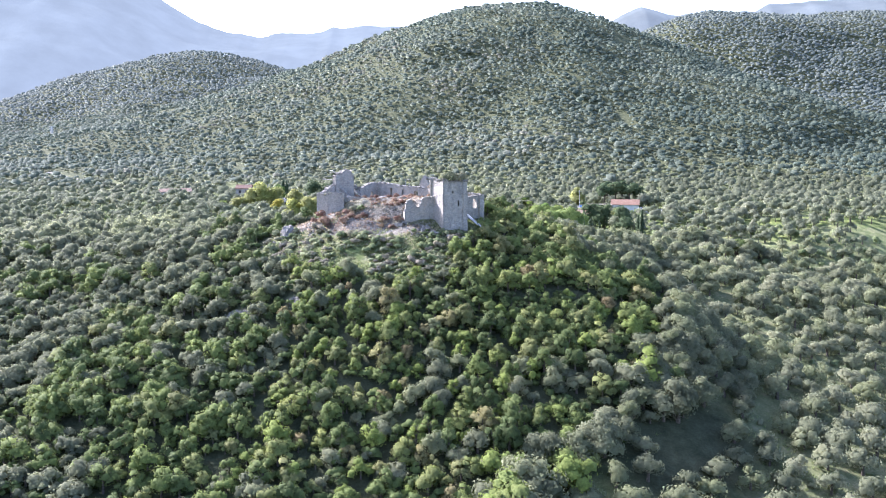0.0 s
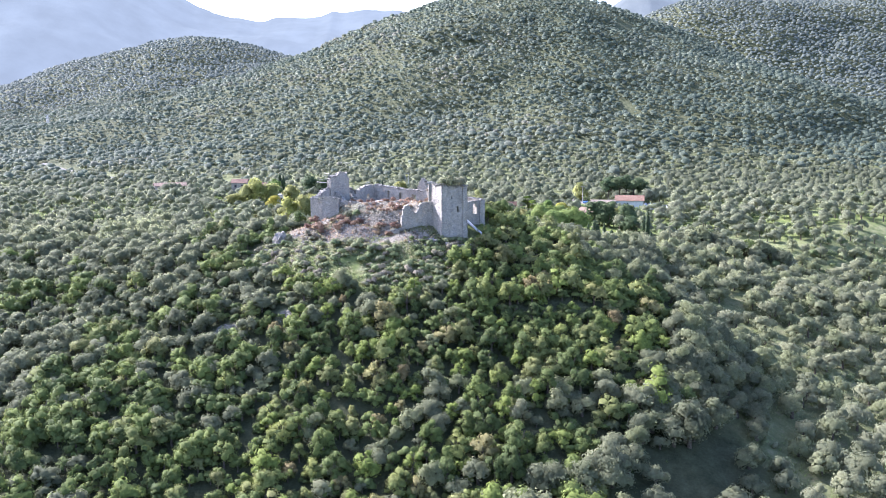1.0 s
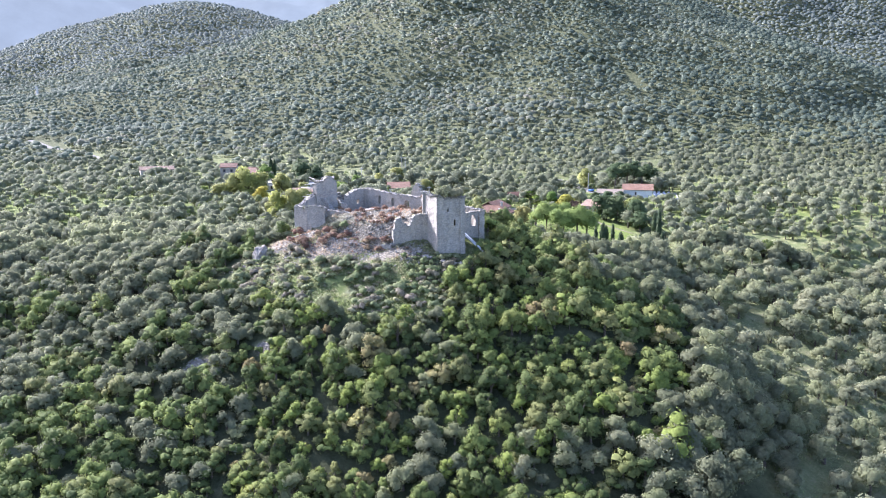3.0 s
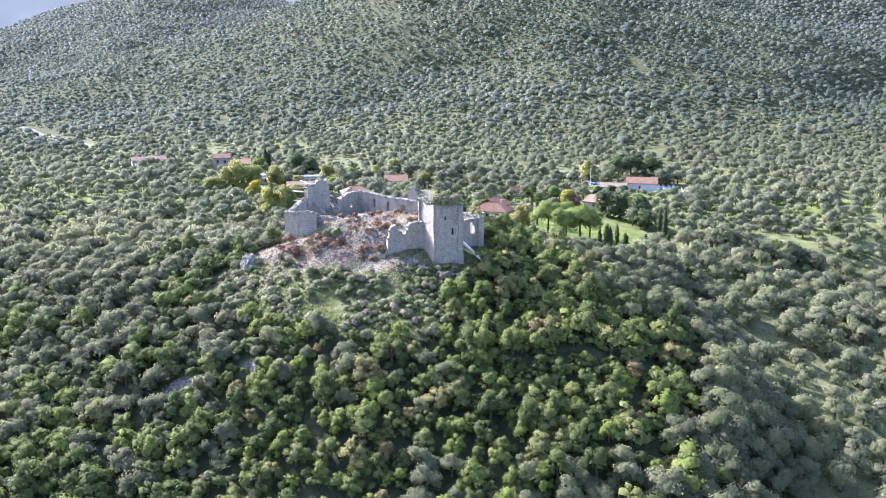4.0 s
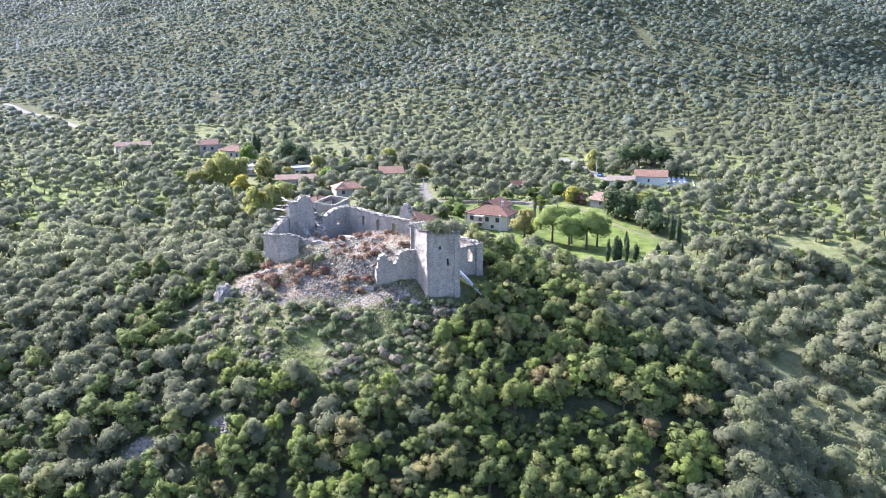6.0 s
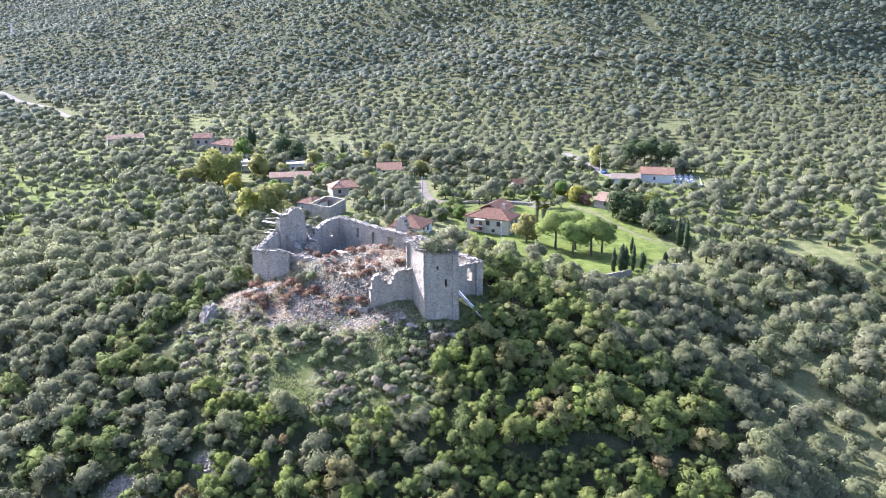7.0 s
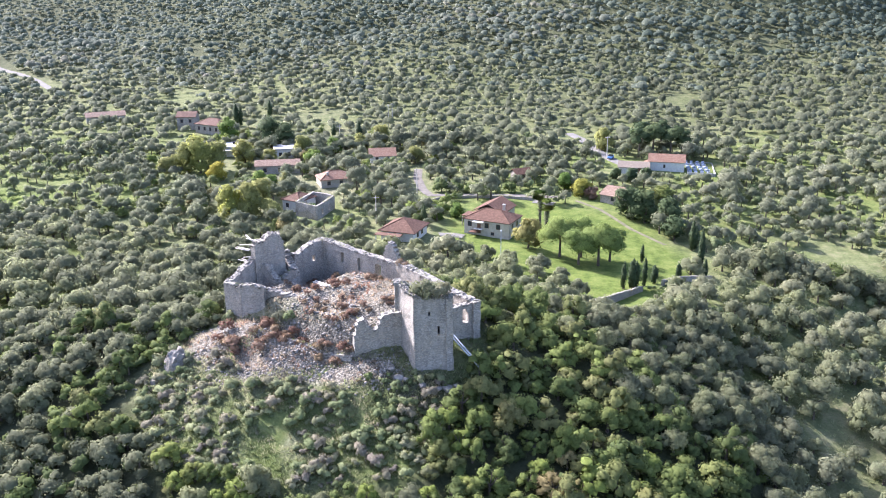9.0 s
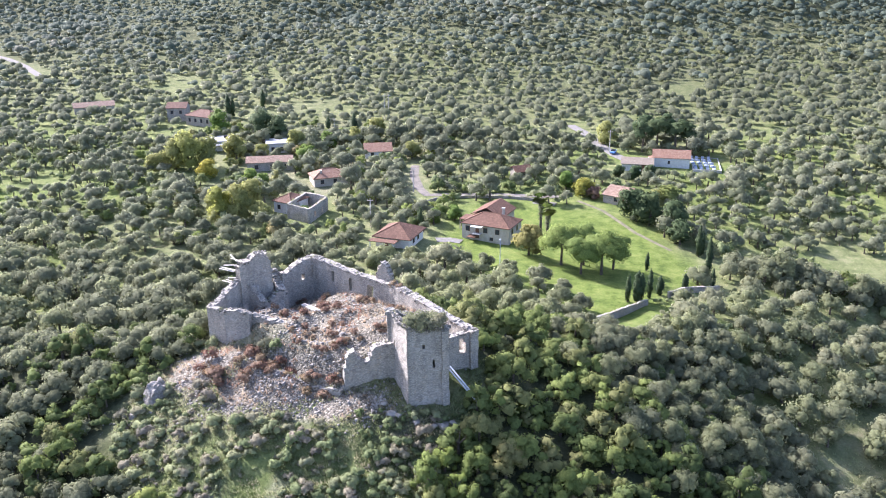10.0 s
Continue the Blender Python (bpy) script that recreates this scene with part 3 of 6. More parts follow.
def leaf_clusters(r, cen, rad, count, size, up=0.25, squash=1.0, fuzz=(0.82, 1.17)):
    """Small sprays of leaves over the clumps' skins, open to the outside, shaded as the rounded crown that they make up."""
    cen, rad = np.asarray(cen, float), np.asarray(rad, float)
    pick = r.choice(len(cen), count * 3, p=rad ** 2 / np.sum(rad ** 2))
    d = r.normal(size=(count * 3, 3))
    d[:, 2] += up
    d = unit(d)
    p = cen[pick] + d * (rad[pick] * r.uniform(*fuzz, count * 3))[:, None] * np.array([1, 1, squash])
    dist = np.linalg.norm(p[:, None] - cen[None], axis=2) / rad[None]
    dist[np.arange(len(p)), pick] = 9
    keep = np.min(dist, axis=1) > 0.85
    p, d = p[keep][:count], d[keep][:count]
    mid = unit(p - np.average(cen, axis=0, weights=rad))
    nrm = unit(0.5 * d + 0.6 * mid + r.normal(size=d.shape) * 0.26)
    soft = unit(0.4 * d + 0.7 * mid + r.normal(size=d.shape) * 0.12 + np.array([0, 0, 0.34]))
    t = unit(np.cross(nrm, r.normal(size=d.shape)))
    b = np.cross(nrm, t)
    s = size * r.uniform(0.6, 1.35, len(p))[:, None]
    v = np.stack([p + t * s, p - 0.5 * t * s + 0.8 * b * s, p - 0.5 * t * s - 0.8 * b * s], 1).reshape(-1, 3)
    return v, np.arange(len(v)).reshape(-1, 3), np.repeat(soft, 3, axis=0)


_g = (1 + 5 ** 0.5) / 2
ICO_V = unit(np.array([(-1, _g, 0), (1, _g, 0), (-1, -_g, 0), (1, -_g, 0), (0, -1, _g), (0, 1, _g), (0, -1, -_g), (0, 1, -_g), (_g, 0, -1), (_g, 0, 1), (-_g, 0, -1), (-_g, 0, 1)], float))
ICO_F = np.array([(0, 11, 5), (0, 5, 1), (0, 1, 7), (0, 7, 10), (0, 10, 11), (1, 5, 9), (5, 11, 4), (11, 10, 2), (10, 7, 6), (7, 1, 8),
                  (3, 9, 4), (3, 4, 2), (3, 2, 6), (3, 6, 8), (3, 8, 9), (4, 9, 5), (2, 4, 11), (6, 2, 10), (8, 6, 7), (9, 8, 1)])


def cores(r, cen, rad, share=0.8, squash=1.0):
    """The dense inside of each clump, rounded."""
    cen, rad = np.asarray(cen, float), np.asarray(rad, float)
    mean = np.average(cen, axis=0, weights=rad)
    vs, fs, ns, k = [], [], [], 0
    for c, q in zip(cen, rad):
        a = r.uniform(0, 6.28)
        d = np.stack([ICO_V[:, 0] * math.cos(a) - ICO_V[:, 1] * math.sin(a), ICO_V[:, 0] * math.sin(a) + ICO_V[:, 1] * math.cos(a), ICO_V[:, 2]], 1)
        j = d * (1 + r.uniform(-0.18, 0.18, (12, 1))) * q * share * np.array([1, 1, squash]) + c
        vs.append(j)
        fs.append(ICO_F[np.min(d[ICO_F][:, :, 2], axis=1) > -0.8] + k)
        ns.append(unit(0.5 * d + 0.6 * unit(j - mean) + np.array([0, 0, 0.3])))
        k += 12
    return np.concatenate(vs), np.concatenate(fs), np.concatenate(ns)


def merge(*parts):
    vs, fs, ns, k = [], [], [], 0
    for v, f, nn in parts:
        vs.append(v)
        fs.append(f + k)
        ns.append(nn)
        k += len(v)
    return np.concatenate(vs), np.concatenate(fs), np.concatenate(ns)


def crown_clumps(r, kind):
    """Clump centres and radii of a crown about four metres wide."""
    if kind in ("olive", "olive_lite"):
        n = r.integers(15, 19) if kind == "olive" else r.integers(9, 12)
        a = r.uniform(0, 2 * np.pi, n)
        q = np.sqrt(r.uniform(0.03, 1, n)) * 1.45
        z = 1.0 + 1.75 * (1 - (q / 1.7) ** 2) * r.uniform(0.4, 1.1, n) + r.uniform(-0.45, 0.3, n)
        rad = r.uniform(0.48, 0.88, n) * (1.0 if kind == "olive" else 1.22)
    elif kind == "olive_mid":
        n = 8
        a = np.arange(n) * 0.9 + r.uniform(0, 0.8, n)
        q = np.array([0.2, 1.2, 1.0, 1.3, 0.7, 1.3, 0.9, 1.2]) * r.uniform(0.7, 1.15, n)
        z = 1.35 + 1.35 * (1 - (q / 1.7) ** 2) + r.uniform(-0.4, 0.35, n)
        rad = r.uniform(0.75, 1.15, n)
    elif kind == "full":
        n = r.integers(14, 18)
        a = r.uniform(0, 2 * np.pi, n)
        z = r.uniform(0.9, 4.4, n)
        q = np.sqrt(r.uniform(0.02, 1, n)) * 1.7 * np.clip(np.sin(np.pi * (z + 0.4) / 5.4), 0.2, 1)
        rad = r.uniform(0.65, 1.1, n)
    elif kind in ("oak", "oak_lite"):
        n = r.integers(19, 25) if kind == "oak" else r.integers(12, 15)
        a = r.uniform(0, 2 * np.pi, n)
        q = np.sqrt(r.uniform(0.02, 1, n)) * 1.8
        z = 1.35 + 2.6 * (1 - (q / 2.0) ** 2) * r.uniform(0.35, 1.15, n) - 0.9 * r.random(n)
        rad = r.uniform(0.42, 0.8, n) * (1.0 if kind == "oak" else 1.2)
    else:  # bush to the ground
        n = r.integers(5, 8)
        a = r.uniform(0, 2 * np.pi, n)
        q = np.sqrt(r.uniform(0.02, 1, n)) * 0.9
        z = 0.5 + 0.55 * (1 - q) + r.uniform(-0.1, 0.3, n)
        rad = r.uniform(0.4, 0.7, n)
    sx = r.uniform(0.82, 1.22)
    return np.stack([q * np.cos(a) * sx, q * np.sin(a) / sx, z], 1), rad


def crown(r, kind, leaves, size, core_share=0.82):
    c, q = crown_clumps(r, kind)
    sq = 0.92 if kind.startswith("olive") else 0.95
    return merge(cores(r, c, q, core_share, sq), leaf_clusters(r, c, q, leaves, size, squash=sq))


def stand(name, label, category, templates, xs, ys, scales, material, seed, tint=None, sink=0.0, flat_z=1.0, trunk=0.0):
    """Many plants nobody could count, as one mesh of real crowns."""
    r = np.random.default_rng(seed)
    xs, ys, scales = np.asarray(xs), np.asarray(ys), np.asarray(scales)
    zs = height(xs, ys) - sink
    which = r.integers(0, len(templates), len(xs))
    tint = r.random(len(xs)) if tint is None else tint
    V, N, Fc, T, Mi, k = [], [], [], [], [], 0
    for w, (tv, tf, tn) in enumerate(templates):
        bark_f = 0
        if trunk:
            post = np.array([(math.cos(i * 1.5708) * q, math.sin(i * 1.5708) * q, z) for z, q in ((-0.4, 0.24), (trunk, 0.12)) for i in range(4)])
            sides = np.array([f for i in range(4) for f in ((i, (i + 1) % 4, 4 + (i + 1) % 4), (i, 4 + (i + 1) % 4, 4 + i))])
            tv, tf, tn = merge((tv, tf, tn), (post, sides, unit(post * np.array([1, 1, 0]))))
            bark_f = len(sides)
        s = np.nonzero(which == w)[0]
        if not len(s):
            continue
        a = r.uniform(0, 2 * np.pi, len(s))
        ca, sa = np.cos(a), np.sin(a)
        sc = scales[s]
        px = (tv[None, :, 0] * ca[:, None] - tv[None, :, 1] * sa[:, None]) * sc[:, None] + xs[s][:, None]
        py = (tv[None, :, 0] * sa[:, None] + tv[None, :, 1] * ca[:, None]) * sc[:, None] + ys[s][:, None]
        pz = tv[None, :, 2] * (sc * flat_z * r.uniform(0.85, 1.15, len(s)))[:, None] + zs[s][:, None]
        V.append(np.stack([px, py, pz], -1).reshape(-1, 3))
        N.append(np.stack([tn[None, :, 0] * ca[:, None] - tn[None, :, 1] * sa[:, None], tn[None, :, 0] * sa[:, None] + tn[None, :, 1] * ca[:, None],
                           np.broadcast_to(tn[None, :, 2], px.shape)], -1).reshape(-1, 3))
        Fc.append((tf[None] + (np.arange(len(s)) * len(tv))[:, None, None] + k).reshape(-1, 3))
        T.append(np.repeat(tint[s], len(tf)))
        mi = np.zeros(len(tf), np.int32)
        mi[len(tf) - bark_f:] = 1 if bark_f else 0
        Mi.append(np.tile(mi, len(s)))
        k += len(s) * len(tv)
    me = mesh_from(name, np.concatenate(V), np.concatenate(Fc), material, face_attr={"tint": np.concatenate(T)}, flat=False, normals=np.concatenate(N))
    if trunk:
        me.materials.append(M_BARK)
        me.polygons.foreach_set("material_index", np.concatenate(Mi))
    return tagged(new(name, me), label, category, kind="stuff")


# ---- the castle ----
castle = thing("castle_ruin", pose(0, 0, 0), "roofless medieval castle ruin of pale grey rubble stone on a knoll", "castle")
T_FC, T_FR, T_BR, T_BL = (0.0, 215.6), (6.1, 216.4), (3.4, 223.2), (-3.4, 222.2)
tower = new("tower")
tower.parent = castle
tagged(tower, "square stone tower with shrubs growing on its broken top")
ruin_wall("tower_wall", T_FC, T_FR, 1.1, 8.0, [(0, 22.8), (0.15, 22.6), (0.3, 22.2), (0.5, 22.4), (1, 22.5)], tower, seed=1, ragged=0.16, batter=0.012,
          holes=[(2.1, 2.45, 19.2, 19.9), (3.6, 3.95, 16.2, 17.3)])
ruin_wall("tower_wall", T_FR, T_BR, 1.1, 8.0, [(0, 22.4), (0.5, 22.0), (1, 22.2)], tower, seed=2, ragged=0.25, batter=0.012)
ruin_wall("tower_wall", T_BR, T_BL, 1.1, 8.0, [(0, 22.2), (0.6, 22.3), (1, 22.9)], tower, seed=3, ragged=0.3)
ruin_wall("tower_wall", T_BL, T_FC, 1.1, 8.0, [(0, 22.9), (0.3, 22.7), (0.6, 22.3), (1, 22.8)], tower, seed=4, ragged=0.25, batter=0.012,
          holes=[(2.4, 2.75, 17.0, 18.7)])
_bm = bmesh.new()
_c = [Vector((*p, 21.0)) for p in (T_FC, T_FR, T_BR, T_BL)]
_m = sum(_c, Vector()) / 4
bmesh.ops.create_grid(_bm, x_segments=12, y_segments=12, size=1)
for v in _bm.verts:
    u, w = (v.co.x + 1) / 2, (v.co.y + 1) / 2
    p = (_c[0] * (1 - u) + _c[1] * u) * (1 - w) + (_c[3] * (1 - u) + _c[2] * u) * w
    p = _m + (p - _m) * 0.82
    v.co = p + Vector((0, 0, 0.35 * noise.noise(p * 0.7) + 0.5))
part("tower_fill", _bm, M_GROUND, tower, "earth and grass on the tower top")
# chamber block beside the tower
ruin_wall("annex_wall", (6.0, 222.3), (10.6, 224.2), 1.1, 7.0, [(0, 17.9), (0.3, 18.2), (1, 18.5)], castle, seed=5, ragged=0.2,
          holes=[(1.9, 2.5, 14.9, 17.4), (2.2, 2.8, 15.2, 16.9)])
ruin_wall("curtain_wall", (10.6, 224.2), (-2.8, 240.4), 1.5, 7.5, [(0, 18.5), (0.25, 18.7), (0.6, 19.3), (1, 20.0)], castle, seed=6, ragged=0.22,
          holes=[(12.2, 13.0, 14.5, 16.8)])
ruin_wall("curtain_wall", (-2.8, 240.4), (-18.9, 252.4), 1.4, 9.0, [(0, 19.9), (0.1, 19.6), (0.5, 20.0), (0.9, 20.7), (1, 20.7)], castle, seed=7, ragged=0.2,
          holes=[(4.3, 5.5, 15.8, 18.6), (9.0, 10.0, 16.5, 18.8), (13.4, 14.2, 17.0, 19.2)])
ruin_wall("curtain_wall", (-18.9, 252.4), (-24.2, 246.2), 1.3, 9.0, [(0, 20.7), (0.4, 20.7), (0.65, 20.1), (0.85, 19.3), (1, 19.6)], castle, seed=8, ragged=0.2,
          holes=[(3.1, 3.8, 17.0, 18.1)])
# the turret stub behind the junction
ruin_wall("wall_stub", (-3.4, 242.4), (-5.9, 243.8), 1.2, 10.0, [(0, 20.6), (0.3, 22.4), (0.6, 22.8), (1, 21.0)], castle, seed=9, ragged=0.35)
# the tall ruin at the far corner
ruin_wall("corner_tower_wall", (-25.7, 244.9), (-30.3, 241.2), 1.6, 9.0, [(0, 22.4), (0.12, 24.3), (0.3, 24.5), (0.6, 23.9), (1, 22.9)], castle, seed=10, ragged=0.5)
ruin_wall("corner_tower_wall", (-29.0, 241.2), (-25.6, 238.6), 1.2, 11.0, [(0, 22.6), (0.12, 20.9), (0.3, 19.4), (0.6, 17.9), (1, 16.8)], castle, seed=11, ragged=0.7)
ruin_wall("corner_tower_wall", (-22.0, 243.0), (-24.6, 246.8), 1.2, 11.0, [(0, 17.2), (0.45, 18.2), (0.8, 19.4), (1, 20.4)], castle, seed=12, ragged=0.6)
ruin_wall("corner_tower_wall", (-25.6, 238.8), (-22.0, 243.0), 1.0, 11.0, [(0, 17.0), (0.4, 16.8), (0.7, 17.8), (1, 17.3)], castle, seed=13, ragged=0.7)


def masonry_mass(x, y, z0, z1, sx, sy, turn, lean, seed, parent=None, material=None, label="torn rubble core of the fallen corner tower"):
    """A torn lump of wall core: broad at the foot, ragged and leaning at the head."""
    bm = bmesh.new()
    bmesh.ops.create_cube(bm, size=2)
    bmesh.ops.subdivide_edges(bm, edges=bm.edges[:], cuts=9, use_grid_fill=True)
    m = pose(x, y, 0, 0, 0, turn)
    for v in bm.verts:
        h = (v.co.z + 1) / 2
        q = 1 - 0.45 * h
        p = Vector((v.co.x * sx * q + lean * h, v.co.y * sy * q, 0))
        cut = 0.5 * (1 + noise.noise(Vector((p.x * 0.7, p.y * 0.7, seed * 3.1)))) * 0.5
        p.z = z0 + (z1 - z0) * h * (1 - cut)
        w = m @ p
        v.co = w + noise.noise_vector(w * 0.8 + Vector((seed, 0, 0))) * 0.45 + noise.noise_vector(w * 2.3) * 0.16
    return part("wall_core", bm, material or M_STONE, parent or castle, label)


masonry_mass(-26.6, 240.6, 12.0, 20.6, 1.7, 1.3, -35, -0.9, 1)
masonry_mass(-23.8, 241.6, 12.0, 17.6, 1.5, 1.2, 40, 0.4, 2)
masonry_mass(-25.2, 244.6, 12.0, 20.4, 1.2, 1.4, 10, -0.4, 3)
masonry_mass(-28.6, 238.0, 12.0, 18.6, 1.3, 1.1, 20, -0.5, 4)
# wall down to the bastion, and the bastion itself
ruin_wall("curtain_wall", (-30.2, 241.6), (-33.8, 234.1), 1.2, 9.0, [(0, 20.8), (0.3, 20.0), (0.7, 18.9), (1, 18.1)], castle, seed=14, ragged=0.25)
ruin_wall("bastion_wall", (-33.8, 233.9), (-30.4, 231.8), 1.1, 9.0, [(0, 18.2), (0.6, 18.3), (0.75, 17.6), (1, 18.4)], castle, seed=15, ragged=0.18)
ruin_wall("bastion_wall", (-30.4, 231.8), (-26.2, 230.8), 1.1, 9.0, [(0, 18.4), (0.5, 18.6), (1, 18.2)], castle, seed=16, ragged=0.18)
ruin_wall("bastion_wall", (-26.2, 230.8), (-25.2, 235.0), 1.1, 9.0, [(0, 18.2), (0.4, 17.6), (1, 16.4)], castle, seed=17, ragged=0.35)
ruin_wall("broken_wall", (-26.4, 232.2), (-17.6, 227.6), 1.3, 9.0, [(0, 17.6), (0.25, 17.4), (0.6, 17.3), (1, 16.4)], castle, seed=18, ragged=0.4)
ruin_wall("broken_wall", (-21.3, 222.8), (-10.2, 217.4), 0.8, 8.0, [(0, gz(-21.3, 222.8) + 0.1), (0.3, gz(-18.0, 221.2) + 0.45), (0.6, gz(-14.6, 219.6) + 0.3), (1, gz(-10.2, 217.4) + 0.8)], castle, seed=23, ragged=0.3)
# the torn wall beside the tower
ruin_wall("low_wall", (-9.9, 218.0), (-1.8, 220.4), 1.3, 7.5, [(0, 12.0), (0.05, 15.6), (0.1, 17.3), (0.26, 17.6), (0.36, 16.0), (0.44, 15.4), (0.53, 17.2), (0.6, 17.9), (1, 18.4)], castle,
          seed=19, ragged=0.22)

_heads = np.array(WALL_HEADS)
_r = np.random.default_rng(61)
_cube = np.array([(x, y, z) for x in (-1, 1) for y in (-1, 1) for z in (-1, 1)], float)
_cf = np.array([(0, 1, 3, 2), (4, 6, 7, 5), (0, 4, 5, 1), (2, 3, 7, 6), (0, 2, 6, 4), (1, 5, 7, 3)])
_n = 4200
_pick = _r.integers(0, len(_heads), _n)
_f = _r.uniform(0.02, 0.98, _n)
_h = _heads[_pick]
_px, _py = _h[:, 0] * (1 - _f) + _h[:, 2] * _f, _h[:, 1] * (1 - _f) + _h[:, 3] * _f
_sz = 0.05 + 0.11 * _r.random(_n) ** 2
_v = _cube[None] * (1 + _r.uniform(-0.35, 0.35, (_n, 8, 3))) * _sz[:, None, None] * _r.uniform(0.7, 1.3, (_n, 1, 3))
_v = _v + np.stack([_px + _r.uniform(-0.2, 0.2, _n), _py + _r.uniform(-0.2, 0.2, _n), _h[:, 4] - 0.16 + _r.uniform(-0.12, 0.14, _n)], 1)[:, None, :]
_me = mesh_from("wall_head_rubble", _v.reshape(-1, 3), (_cf[None] + 8 * np.arange(_n)[:, None, None]).reshape(-1, 4), M_HEAD)
_ob = new("wall_head_rubble", _me)
_ob.parent = castle
tagged(_ob, "loose pale stones along the broken wall tops", kind="stuff")

# fallen timbers, steel prop, scaffold boards
planks = thing("timber_plank", pose(-17.3, 236.2, 0), "long pale weathered timber lying on the rubble", "plank", "timbers in the yard")
part("plank", box(bmesh.new(), -0.14, 0.14, -2.7, 2.7, -0.12, 0.12, 0.02), M_WOOD, planks)
planks.matrix_basis = Matrix.LocRotScale((-17.4, 236.2, gz(-17.4, 236.2) + 0.85), Euler((radians(-9), 0, radians(33))), None)
copy_thing(planks, Matrix.LocRotScale((-16.8, 235.9, gz(-16.8, 235.9) + 0.75), Euler((radians(-7), 0, radians(37))), None))
for k, off in enumerate((0.0, 0.55)):
    a, b = Vector((5.6 + off, 221.6, 13.6)), Vector((10.1 + off * 0.6, 216.9, 9.3 + 0.9))
    prop = thing("steel_prop", Matrix.Translation(a), "long grey steel pole propped against the tower corner", "pole", "props beside the tower")
    part("pole", tube(bmesh.new(), [(0, 0, 0), tuple(b - a)], [0.13, 0.13], 8), M_METAL, prop)
scaffold = thing("scaffold", pose(-31.0, 241.6, 0, 0, 0, -28), "weathered scaffold boards cantilevered from the ruined corner tower", "scaffold")
for z, tip, turn, x1, y0 in ((21.7, 3, 4, -2.3, -0.45), (21.75, 2, -3, -2.0, -0.1), (21.7, 4, 8, -2.5, 0.3), (22.6, -6, 14, -1.6, 0.1), (19.5, 5, 6, -1.9, -0.4), (19.55, 3, -6, -1.7, 0.0), (20.2, -8, 12, -1.2, 0.3), (24.2, -4, 150, -2.4, 0.2), (23.6, 3, 165, -3.0, 0.5)):
    _b = part("board", box_bm(x1, 0.7, -0.13, 0.13, -0.035, 0.035), M_WOOD, scaffold)
    _b.matrix_basis = pose(0, y0, z, 0, tip, turn)

# rock outcrop on the shoulder of the knoll
outcrop = thing("wall_fragment", pose(0, 0, 0), "tumbled fragment of grey stone wall on the slope", "ruin")
for k, (x, y, up, sx, sy, lean) in enumerate(((-39.6, 222.2, 3.2, 2.2, 1.7, 0.3), (-42.0, 219.6, 0.7, 1.3, 1.1, 0.0))):
    masonry_mass(x, y, gz(x, y) - 1.5, gz(x, y) + up, sx, sy, 48, lean, 11 + k, outcrop, M_STONE_DARK, "tumbled rubble masonry")


FAR_ROAD = [(-300, 668), (-256, 622), (-246, 612), (-227, 591), (-202, 555)]


